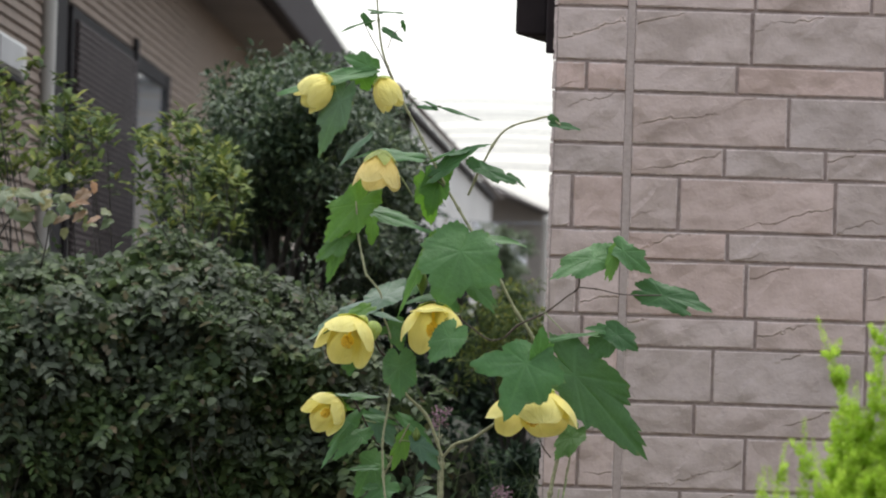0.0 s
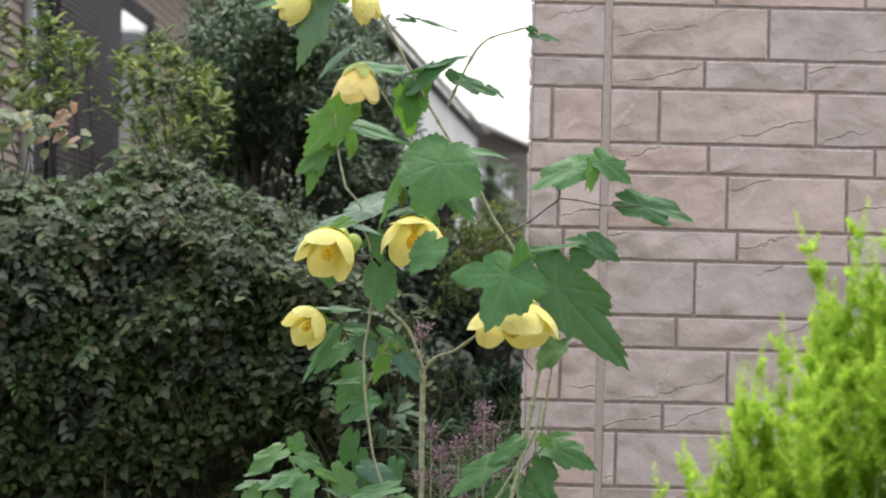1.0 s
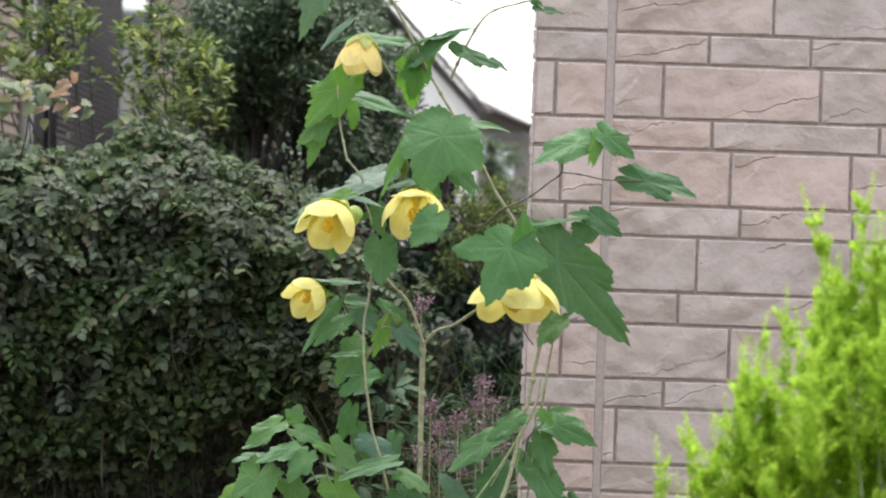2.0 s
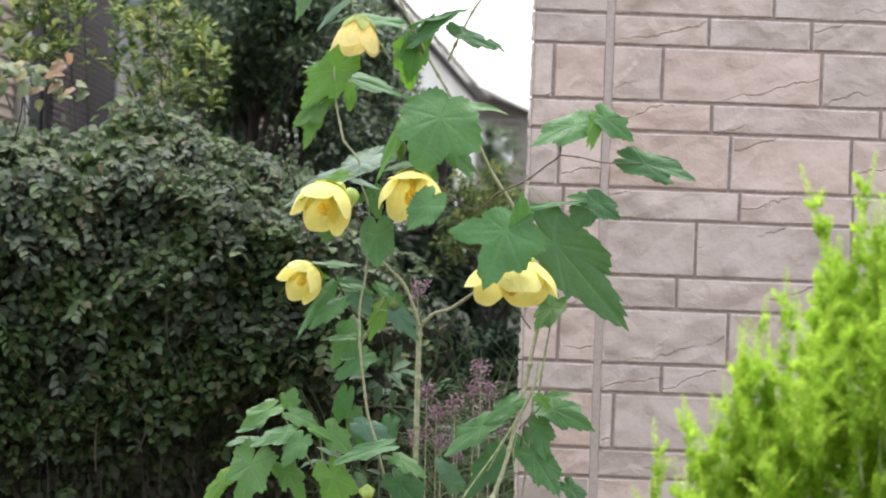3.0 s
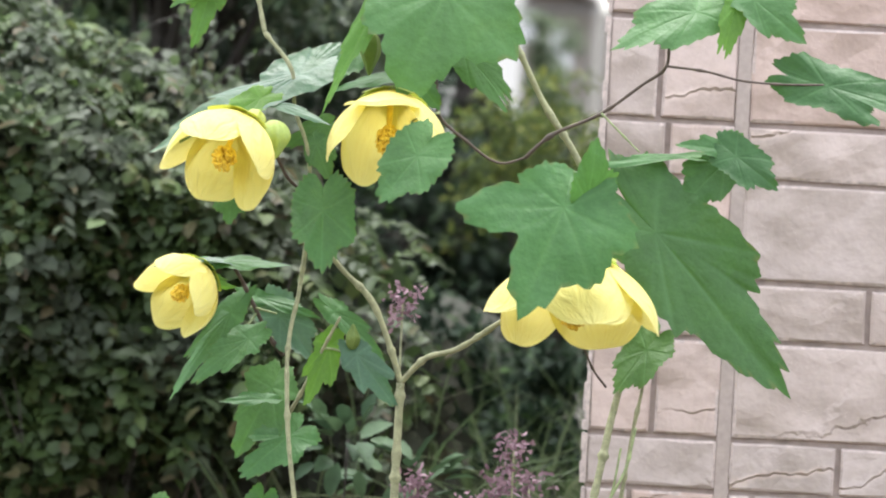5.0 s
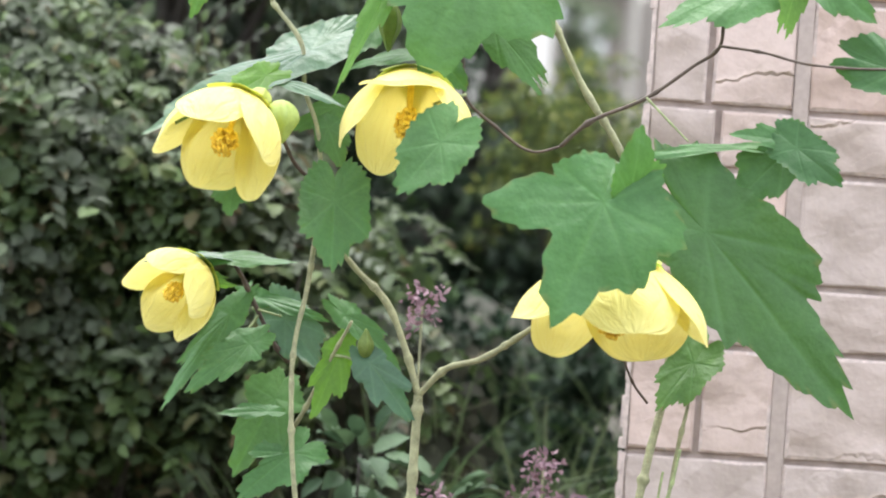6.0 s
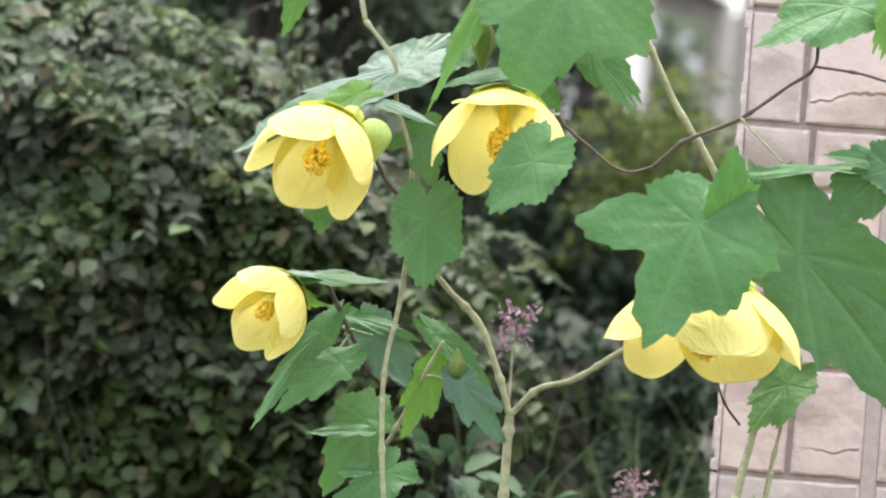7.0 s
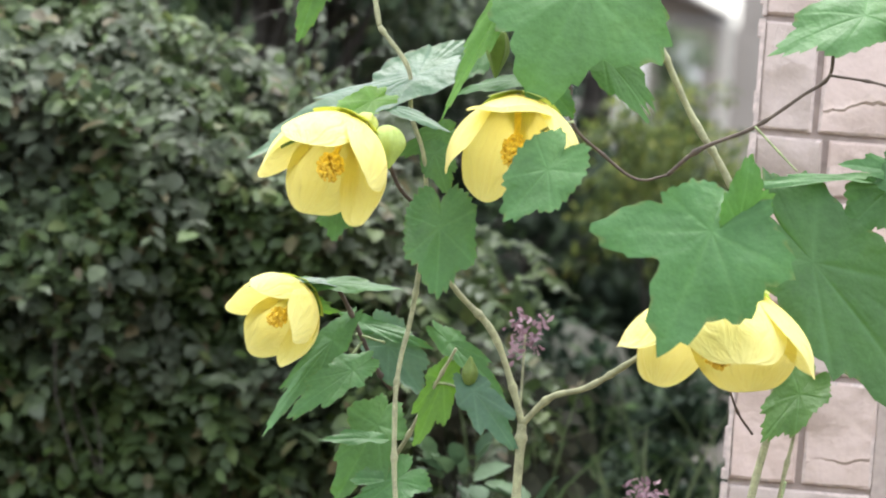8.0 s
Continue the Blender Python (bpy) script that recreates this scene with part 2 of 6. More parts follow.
    step = ramp(n, l, plate, [(0.0, (0.5, 0.5, 0.5)), (0.46, (0.62, 0.62, 0.62)), (0.53, (0.3, 0.3, 0.3)), (1.0, (0.5, 0.5, 0.5))])
    h = calc("ADD", h, calc("MULTIPLY", calc("MULTIPLY", step, some(12, 0.42, 0.60)), 1.5))
    step_b = ramp(n, l, plate_b, [(0.0, (0.5, 0.5, 0.5)), (0.49, (0.35, 0.35, 0.35)), (0.51, (0.65, 0.65, 0.65)), (1.0, (0.5, 0.5, 0.5))])
    h = calc("ADD", h, calc("MULTIPLY", calc("MULTIPLY", step_b, some(9, 0.42, 0.60)), 1.8))
    h = calc("ADD", h, calc("MULTIPLY", flakes, 0.8))
    # crumbly riven ridges between the breaks
    torn = calc("ABSOLUTE", calc("SUBTRACT", noise_tex(n, l, 17, 4, 0.55, shift.outputs[0], 0.1), 0.5), 0.0)
    h = calc("SUBTRACT", h, calc("MULTIPLY", torn, 0.9))
    h = calc("ADD", h, calc("MULTIPLY", pits, 0.16))
    h = calc("SUBTRACT", h, calc("MULTIPLY", fissure, 0.08))
    bump(n, l, b, h, 0.9, 0.0055)
    return m


STONE = stone_material("riven_stone_cladding", (0.476, 0.388, 0.353))
# stone colour lifted to put the sky's highlight on bevels and corner
EDGE = plain("sky_lit_stone_edge", (0.50, 0.415, 0.385), 0.9, 0.25, 260)
MORTAR = plain("cladding_groove", (0.345, 0.278, 0.255), 0.9, 0.2, 120, relief=0.001)
SEAL = plain("joint_sealant", (0.385, 0.316, 0.288), 0.6, 0.12, 200)
FASCIA = plain("dark_brown_fascia", (0.026, 0.021, 0.022), 0.85, 0.25, 20, gloss=0.12)
SOFFIT = plain("grey_soffit_board", (0.20, 0.18, 0.17), 0.8, 0.12, 6, gloss=0.12)
SIDING = plain("tan_siding", (0.265, 0.205, 0.163), 0.8, 0.18, 30, relief=0.002, gloss=0.12)
PIPE = plain("beige_downpipe", (0.46, 0.44, 0.40), 0.4, 0.1, 8)
ALU = plain("bronze_aluminium", (0.014, 0.012, 0.013), 0.8, 0.2, 40, gloss=0.12)
SHUTTER = plain("brown_shutter_slat", (0.105, 0.086, 0.084), 0.75, 0.25, 25, gloss=0.12)
PLASTER = plain("pale_plaster", (0.50, 0.49, 0.47), 0.85, 0.08, 5)
ROOFTILE = plain("grey_roof_tile", (0.10, 0.098, 0.10), 0.6, 0.3, 18, gloss=0.12)
GREYWALL = plain("grey_brown_wall", (0.27, 0.245, 0.22), 0.85, 0.15, 9)
WHITE = plain("white_cloth", (0.78, 0.79, 0.82), 0.8, 0.08, 12)
WIRE = plain("cable_grey", (0.11, 0.14, 0.18), 0.6, 0.1, 3)
glass, _, _, gb = material("window_glass", 0.03)
gb.inputs["Base Color"].default_value = (0.20, 0.215, 0.225, 1)
gb.inputs["Specular IOR Level"].default_value = 0.6


# ---- builders ----
def link(name, mesh, mat, parent=None, label=""):
    ob = new(name, mesh)
    if mat is not None and not mesh.materials:
        mesh.materials.append(mat)
    if parent is not None:
        ob.parent = parent
    return tagged(ob, label)


def part(name, bm, mat, parent=None, label="", smooth=True):
    me = bpy.data.meshes.new(name)
    bm.to_mesh(me)
    bm.free()
    if smooth:
        me.polygons.foreach_set("use_smooth", [True] * len(me.polygons))
    return link(name, me, mat, parent, label)


def raw(name, verts, faces, mat, parent=None, label="", smooth=False):
    me = bpy.data.meshes.new(name)
    me.from_pydata([tuple(v) for v in verts], [], [tuple(f) for f in faces])
    if smooth:
        me.polygons.foreach_set("use_smooth", [True] * len(me.polygons))
    me.update()
    return link(name, me, mat, parent, label)


def thing(name, at, label, category, group="", kind=""):
    ob = new(name)
    ob.empty_display_size = 0.05
    ob.location = at
    bpy.context.view_layer.update()
    return tagged(ob, label, category, group, kind)


def under(ob, parent):
    """Parent without moving."""
    ob.parent = parent
    ob.matrix_parent_inverse = Matrix.Translation(parent.location).inverted()
    return ob


def add_box(bm, lo, hi, bevel=0.0):
    x0, y0, z0 = lo
    x1, y1, z1 = hi
    vs = [bm.verts.new(p) for p in ((x0, y0, z0), (x1, y0, z0), (x1, y1, z0), (x0, y1, z0), (x0, y0, z1), (x1, y0, z1), (x1, y1, z1), (x0, y1, z1))]
    fs = [bm.faces.new([vs[i] for i in q]) for q in ((0, 3, 2, 1), (4, 5, 6, 7), (0, 1, 5, 4), (1, 2, 6, 5), (2, 3, 7, 6), (3, 0, 4, 7))]
    if bevel:
        es = list({e for f in fs for e in f.edges})
        bmesh.ops.bevel(bm, geom=es, offset=bevel, segments=2, affect="EDGES", profile=0.5)


def box(name, lo, hi, mat, parent=None, label="", bevel=0.002):
    bm = bmesh.new()
    add_box(bm, lo, hi, bevel)
    ob = part(name, bm, mat, None, label, smooth=False)
    return under(ob, parent) if parent is not None else ob


def tube_data(points, r0, r1, sides=8, knots=0.0):
    """A tapered round stem along a smooth line through the points."""
    pts = [Vector(p) for p in points]
    last = len(pts) - 1
    run = [(pts[i + 1] - pts[i]).length for i in range(last)]
    slope = []
    for i in range(last + 1):
        if i in (0, last):
            k = 0 if i == 0 else last - 1
            slope.append((pts[k + 1] - pts[k]) / run[k])
        else:
            slope.append(((pts[i] - pts[i - 1]) / run[i - 1] * run[i] + (pts[i + 1] - pts[i]) / run[i] * run[i - 1]) / (run[i] + run[i - 1]))
    line = []
    for i in range(last):
        steps = max(3, min(110, int(run[i] / (0.0016 if knots else 0.012))))
        m0, m1 = slope[i] * run[i], slope[i + 1] * run[i]
        for k in range(steps):
            u = k / steps
            line.append(pts[i] * (2 * u ** 3 - 3 * u * u + 1) + m0 * (u ** 3 - 2 * u * u + u) + pts[i + 1] * (3 * u * u - 2 * u ** 3) + m1 * (u ** 3 - u * u))
    line.append(pts[-1])
    verts, faces = [], []
    side = Vector((1, 0, 0))
    gone, node = 0.0, 0.02
    for i, p in enumerate(line):
        gone += (p - line[i - 1]).length if i else 0.0
        d = (line[min(i + 1, len(line) - 1)] - line[max(i - 1, 0)]).normalized()
        side = (side - d * side.dot(d)).normalized()
        up = d.cross(side)
        r = r0 + (r1 - r0) * i / (len(line) - 1)
        if knots:
            r *= 1 + knots * max(0.0, noise.noise(Vector((p.x * 70, p.z * 70, 3.0))) * 1.6 - 0.3) + knots * 0.3 * noise.noise(p * 160)
            if gone > node + 0.006:
                node += 0.030 + 0.018 * (1 + noise.noise(Vector((node * 90, r0 * 900, 1.7))))
            r *= 1 + knots * 1.1 * math.exp(-((gone - node) / 0.0019) ** 2)
        for k in range(sides):
            a = 2 * math.pi * k / sides
            verts.append(p + (side * math.cos(a) + up * math.sin(a)) * r)
    for i in range(len(line) - 1):
        for k in range(sides):
            a, b = i * sides + k, i * sides + (k + 1) % sides
            faces.append((a, b, b + sides, a + sides))
    faces.append(tuple(range(sides))[::-1])
    faces.append(tuple(len(verts) - sides + k for k in range(sides)))
    return verts, faces


def tube(name, points, r0, r1, mat, parent=None, label="", sides=8, knots=0.0):
    v, f = tube_data(points, r0, r1, sides, knots)
    ob = raw(name, v, f, mat, None, label, True)
    return under(ob, parent) if parent is not None else ob


# leaf shapes: least radius, then each lobe's angle, reach and half width, then the depth of the notch at the stalk
LOBES = {5: (0.62, [(0, 1.0, 38), (54, 0.88, 35), (-54, 0.88, 35), (112, 0.74, 35), (-112, 0.74, 35)], 0.62),
         3: (0.52, [(0, 1.0, 42), (56, 0.80, 40), (-56, 0.80, 40), (116, 0.66, 38), (-116, 0.66, 38)], 0.55),
         1: (0.42, [(0, 1.0, 42), (48, 0.74, 44), (-48, 0.74, 44), (105, 0.56, 44), (-105, 0.56, 44)], 0.35),
         2: (0.72, [(0, 1.0, 48), (50, 0.90, 48), (-50, 0.90, 48), (110, 0.80, 46), (-110, 0.80, 46)], 0.45),
         4: (0.40, [(0, 1.0, 30), (38, 0.74, 26), (-44, 0.80, 28), (86, 0.62, 34), (-92, 0.56, 36)], 0.30),
         7: (0.42, [(0, 1.0, 25), (70, 0.83, 25), (-42, 0.76, 44), (-80, 0.74, 42), (112, 0.48, 42), (-135, 0.52, 36)], 0.1),
         8: (0.58, [(0, 1.0, 36), (45, 0.80, 42), (88, 0.66, 46), (-72, 0.86, 42), (-108, 0.66, 42)], 0.3)}


def leaf_mesh(length, width, lobes, seed, steps=132, curl=0.16, uneven=1.0):
    """A toothed, lobed blade: the stalk joins at the origin, the tip lies on +y, the upper face looks to +z."""
    rnd = random.Random(seed)
    shape = [(a + rnd.uniform(-5, 5), r * rnd.uniform(0.9, 1.08) if a else r, w) for a, r, w in LOBES[lobes][1]]
    least, _, deep = LOBES[lobes]
    shape = [(a, r * uneven if a < 0 else r, w) for a, r, w in shape]
    teeth = rnd.choice((29, 31, 35)) if lobes > 1 else 29
    tooth = [rnd.uniform(0.35, 1.25) for _ in range(teeth + 1)]
    phase, waves = rnd.uniform(0, 6.28), rnd.choice((3, 4, 5))
    fold, droop, sway = rnd.uniform(0.03, 0.20), rnd.uniform(0.1, 0.34), rnd.uniform(-0.12, 0.12)
    out = []
    steps = teeth * (6 if steps > 100 else 3)
    notch = rnd.uniform(-110, 110) if rnd.random() < 0.2 else 999
    for k in range(steps):
        th = 360 * k / steps - 180
        r = least * (uneven if th < -20 else 1.0)
        for a, ln, w in shape:
            d = abs((th - a + 180) % 360 - 180)
            r = max(r, ln * (1 - (d / w) ** 1.12 * 0.40)) if d < w * 1.5 else r
        back = max(0.0, (abs(th) - 152) / 28)
        r *= 1 - deep * back ** 1.4
        saw = (k * teeth / steps) % 1.0
        crest = saw / 0.66 if saw < 0.66 else (1 - saw) / 0.34
        r *= 1 + (0.092 * crest * tooth[int(k * teeth / steps)] + rnd.uniform(-0.008, 0.008)) * (1 - back)
        if abs(th - notch) < 9:
            r *= 0.74 + 0.1 * rnd.random()
        out.append((radians(th), r))
    wide = max(abs(r * math.sin(a)) for a, r in out) * 2
    sx, sy = width / wide if width else length, length
    width = width or length * wide
    rings = (0.16, 0.34, 0.52, 0.68, 0.82, 0.93, 1.0)
    verts, veins, rim = [(0, 0, 0)], [1.0], [0.0]
    scale = (width + length) / 2
    for q in rings:
        for k, (a, r) in enumerate(out):
            x, y = q * r * math.sin(a), q * r * math.cos(a)
            near = min(abs((math.degrees(a) - s[0] + 180) % 360 - 180) for s in shape)
            v = math.exp(-(radians(near) * q * r / 0.022) ** 2)
            side = 0.5 + 0.5 * math.cos(near * 0.9 + q * 38)
            z = fold * abs(x) * 0.7 - droop * (max(y, 0) ** 2 + 0.5 * x * x) + sway * x * y
            z += curl * q ** 3 * 0.20 * math.sin(waves * a + phase) + 0.02 * q * math.sin(2.3 * a + phase * 2)
            z -= 0.009 * v * (1 - q * 0.6)
            z += 0.075 * q * noise.noise(Vector((x * 2.6, y * 2.6, seed * 1.7)))
            verts.append((x * sx, y * sy, z * scale * 0.8))
            veins.append(max(v, 0.16 * side ** 8 * (1 - q * 0.4)))
            rim.append(0.3 if q == 1.0 and rnd.random() < 0.25 else 0.0)
    faces = [(0, 1 + (k + 1) % steps, 1 + k) for k in range(steps)]
    for i in range(len(rings) - 1):
        for k in range(steps):
            a, b = 1 + i * steps + k, 1 + i * steps + (k + 1) % steps
            faces.append((a, b, b + steps, a + steps))
    me = bpy.data.meshes.new("leaf")
    me.from_pydata(verts, [], faces)
    me.polygons.foreach_set("use_smooth", [True] * len(me.polygons))
    for key, data in (("vein", veins), ("rim", rim)):
        me.attributes.new(key, "FLOAT", "POINT").data.foreach_set("value", data)
    me.flip_normals()
    me.update()
    return me


def frame_of(origin, along, normal):
    y = Vector(along).normalized()
    z = Vector(normal)
    z = (z - y * z.dot(y)).normalized()
    x = y.cross(z)
    m = Matrix((x, y, z)).transposed().to_4x4()
    m.translation = origin
    return m


def small_leaves(name, spots, mat, parent=None, label="", kind="stuff", simple=False):
    """Many small leaves in one mesh. spots: rows of place, direction of the tip, normal, length, width."""
    row = np.array([(0, 0, 0), (-0.30, 0.14, 0.06), (-0.49, 0.42, 0.10), (-0.34, 0.76, 0.05), (0, 1.0, -0.10), (0.34, 0.76, 0.05), (0.49, 0.42, 0.10), (0.30, 0.14, 0.06), (0, 0.40, 0), (0, 0.74, -0.02)], float)
    face = np.array([(0, 8, 1), (1, 8, 2), (8, 9, 2), (2, 9, 3), (3, 9, 4), (0, 7, 8), (7, 6, 8), (8, 6, 9), (6, 5, 9), (5, 4, 9)])
    if simple:
        row = np.array([(0, 0, 0), (-0.5, 0.45, 0.04), (0, 1.0, 0), (0.5, 0.45, 0.04)], float)
        face = np.array([(0, 2, 1), (0, 3, 2)])
    o, d, n = (np.array([s[i] for s in spots], float) for i in range(3))
    ln, wd = (np.array([s[i] for s in spots], float) for i in (3, 4))
    d /= np.linalg.norm(d, axis=1)[:, None]
    n = n - d * (n * d).sum(1)[:, None]
    n /= np.linalg.norm(n, axis=1)[:, None] + 1e-9
    x = np.cross(d, n)
    v = o[:, None] + row[None, :, 0, None] * (x * wd[:, None])[:, None] + row[None, :, 1, None] * (d * ln[:, None])[:, None] + row[None, :, 2, None] * (n * ln[:, None])[:, None]
    f = face[None] + (np.arange(len(spots)) * len(row))[:, None, None]
    me = bpy.data.meshes.new(name)
    me.from_pydata(v.reshape(-1, 3).tolist(), [], f.reshape(-1, 3).tolist())
    me.polygons.foreach_set("use_smooth", [True] * len(me.polygons))
    ob = link(name, me, mat, None, label)
    if kind:
        ob["kind"] = kind
    return under(ob, parent) if parent is not None else ob


# ---- ground ----
def build_ground():
    bm = bmesh.new()
    bmesh.ops.create_grid(bm, x_segments=90, y_segments=90, size=1.0)
    for v in bm.verts:
        s = 1.0
        x, y = v.co.x, v.co.y
        v.co.x, v.co.y = math.copysign(abs(x) ** 3, x) * 400 * s, math.copysign(abs(y) ** 3, y) * 400 * s
        near = max(0.0, 1 - math.hypot(v.co.x, v.co.y) / 8)
        v.co.z = 0.03 * near * noise.noise(Vector((v.co.x * 3, v.co.y * 3, 0)))
    ob = part("ground", bm, SOIL)
    tagged(ob, "bare brown garden soil round the plants", "ground", kind="structure")


build_ground()


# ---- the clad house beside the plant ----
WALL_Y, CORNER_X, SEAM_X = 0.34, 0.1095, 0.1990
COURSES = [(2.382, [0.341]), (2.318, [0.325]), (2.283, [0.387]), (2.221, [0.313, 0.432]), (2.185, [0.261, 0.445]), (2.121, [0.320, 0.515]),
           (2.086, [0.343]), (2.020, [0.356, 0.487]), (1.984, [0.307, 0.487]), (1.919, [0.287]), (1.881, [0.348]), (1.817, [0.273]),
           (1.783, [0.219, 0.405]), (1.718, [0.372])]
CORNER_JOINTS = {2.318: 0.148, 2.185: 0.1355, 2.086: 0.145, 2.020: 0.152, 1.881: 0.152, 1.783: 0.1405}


def stone_mesh(w, h, seed, depth=0.0042):
    """One cladding block: chipped outline, chamfered and slightly uneven face towards -y; origin at its lower left."""
    rnd = random.Random(seed)
    g, c = 0.0019, 0.0016
    nx, nz = 5, 2
    verts, faces = [], []

    def ring(inset, y, jit):
        start = len(verts)
        pts = [(i / nx, 0) for i in range(nx)] + [(1, k / nz) for k in range(nz)] + [(1 - i / nx, 1) for i in range(nx)] + [(0, 1 - k / nz) for k in range(nz)]
        for u, v in pts:
            x = inset + (w - 2 * inset) * u + rnd.uniform(-jit, jit)
            z = inset + (h - 2 * inset) * v + rnd.uniform(-jit, jit)
            verts.append((x, y + rnd.uniform(-jit, jit) * 0.8, z))
        return start, len(pts)

    a, n = ring(g, depth, 0.0)
    b, n = ring(g, 0.0012, 0.0004)
    d, n = ring(g + c, 0.0, 0.0006)
    for p, q in ((a, b), (b, d)):
        for i in range(n):
            j = (i + 1) % n
            faces.append((p + i, p + j, q + j, q + i))
    mid = len(verts)
    for i in range(1, nx):
        verts.append((w * i / nx, rnd.uniform(-0.0011, 0.0008), h / 2 + rnd.uniform(-0.1, 0.1) * h))
    m = [mid + i for i in range(nx - 1)]
    bot = [d + i for i in range(nx + 1)]
    top = [d + nx + nz + nx - i for i in range(nx + 1)]
    left, right = d + 2 * nx + 2 * nz - 1, d + nx + 1
    chain = [left] + m + [right]
    for i in range(nx):
        faces.append((bot[i], bot[i + 1], chain[i + 1], chain[i]))
        faces.append((chain[i], chain[i + 1], top[i + 1], top[i]))
    me = bpy.data.meshes.new("stone_block")
    me.from_pydata(verts, [], faces)
    me.materials.append(STONE)
    me.materials.append(EDGE)
    # some bevel faces get the lighter highlight colour
    for i in range(n, 2 * n):
        me.polygons[i].material_index = 1 if rnd.random() < 0.55 else 0
    me.update()
    return me


def build_clad_house():
    house = thing("house", (0.9, 1.5, 0), "house clad in pinkish taupe riven stone blocks", "house")
    def skew(ob):
        for v in ob.data.vertices:
            v.co.x += max(0.0, v.co.y - WALL_Y) * 0.18 if v.co.x < 0.9 else 0.0
        return ob

    skew(box("wall", (CORNER_X + 0.0006, WALL_Y + 0.0036, 0.0), (3.2, 3.4, 2.62), MORTAR, house, "grooved taupe backing wall"))
    box("joint_strip", (SEAM_X - 0.0046, WALL_Y + 0.0008, 0.0), (SEAM_X + 0.0046, WALL_Y + 0.0034, 2.62), SEAL, house, "brown sealant strip in the upright joint", 0.0006)
    # roof and the dark gutter at the eaves
    bm = bmesh.new()
    add_box(bm, (0.045, 0.55, 2.62), (3.4, 3.5, 2.66))
    for v in bm.verts:
        v.co.z += max(0.0, min(v.co.x, 1.7) - 0.04) * 0.35
    skew(under(part("roof", bm, ROOFTILE, None, "dark grey roof", False), house))
    skew(box("gutter", (0.0204, 0.56, 2.357), (0.060, 3.45, 2.44), FASCIA, house, "dark brown eaves gutter", 0.004))
    skew(box("fascia", (0.036, 0.565, 2.372), (0.074, 3.4, 2.62), FASCIA, house, "", 0.002))
    skew(box("soffit", (0.034, 0.57, 2.360), (0.076, 3.4, 2.370), SOFFIT, house, "", 0.001))
    box("bracket", (0.098, 0.535, 2.335), (0.113, 0.56, 2.44), FASCIA, house, "", 0.002)
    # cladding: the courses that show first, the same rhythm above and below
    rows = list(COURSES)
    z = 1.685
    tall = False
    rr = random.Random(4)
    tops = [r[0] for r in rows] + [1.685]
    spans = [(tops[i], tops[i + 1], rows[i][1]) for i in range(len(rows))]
    while z > 0.05:
        h = 0.0645 if tall is False else 0.036
        x0 = rr.uniform(0.24, 0.36)
        spans.append((z, z - h, [x0]))
        z -= h
        tall = not tall
    z, tall = 2.382, False
    while z < 2.56:
        h = 0.036 if not tall else 0.0645
        spans.insert(0, (z + h, z, [rr.uniform(0.24, 0.36)]))
        z += h
        tall = not tall
    far_v, far_f = [], []
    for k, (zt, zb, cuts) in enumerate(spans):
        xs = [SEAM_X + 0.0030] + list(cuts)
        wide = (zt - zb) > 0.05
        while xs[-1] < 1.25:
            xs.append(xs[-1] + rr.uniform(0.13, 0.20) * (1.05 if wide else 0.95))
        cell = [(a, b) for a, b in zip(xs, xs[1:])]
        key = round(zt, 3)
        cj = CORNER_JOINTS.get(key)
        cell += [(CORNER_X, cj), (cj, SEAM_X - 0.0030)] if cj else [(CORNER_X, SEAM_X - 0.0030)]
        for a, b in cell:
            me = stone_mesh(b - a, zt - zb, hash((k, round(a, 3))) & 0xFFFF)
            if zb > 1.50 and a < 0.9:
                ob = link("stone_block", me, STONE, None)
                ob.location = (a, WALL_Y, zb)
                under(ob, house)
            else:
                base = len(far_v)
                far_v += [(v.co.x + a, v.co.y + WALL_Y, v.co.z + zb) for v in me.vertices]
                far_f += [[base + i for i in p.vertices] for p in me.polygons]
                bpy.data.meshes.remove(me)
    # the return of the corner blocks along the side of the house
    for k, (zt, zb, cuts) in enumerate(spans):
        y = WALL_Y + 0.006
        while y < 1.4:
            w = 0.06 + 0.1 * ((k * 7 + int(y * 50)) % 5) / 5
            me = stone_mesh(w, zt - zb, k * 31 + int(y * 100))
            base = len(far_v)
            far_v += [(CORNER_X + v.co.y + (y + w - v.co.x - WALL_Y) * 0.18, y + w - v.co.x, v.co.z + zb) for v in me.vertices]
            far_f += [[base + i for i in p.vertices] for p in me.polygons]
            bpy.data.meshes.remove(me)
            y += w
    # chipped corner strip, its pale colour standing in for sky light
    cv, cf = [], []
    for zt, zb, cuts in spans:
        z = zb + 0.001
        while z < zt - 0.003:
            dz = min(rr.uniform(0.005, 0.014), zt - 0.001 - z)
            o, base = 0.0003 + 0.0020 * rr.random() ** 1.6, len(cv)
            x0 = CORNER_X - o
            cv += [(x0, WALL_Y + 0.0012, z), (CORNER_X + 0.0022, WALL_Y - 0.0006, z), (CORNER_X + 0.0022, WALL_Y - 0.0006, z + dz), (x0, WALL_Y + 0.0012, z + dz),
                   (x0 + 0.001, WALL_Y + 0.03, z), (x0 + 0.001, WALL_Y + 0.03, z + dz)]
            cf += [[base, base + 1, base + 2, base + 3], [base + 4, base, base + 3, base + 5], [base + 3, base + 2, base + 5], [base, base + 4, base + 1]]
            z += dz
    chip = raw("chipped_corner", cv, cf, EDGE, None, "chipped corner edge, paled for the sky light on it")
    chip["kind"] = "stuff"
    under(chip, house)
    rest = raw("cladding", far_v, far_f, STONE, None, "taupe stone blocks")
    rest["kind"] = "stuff"
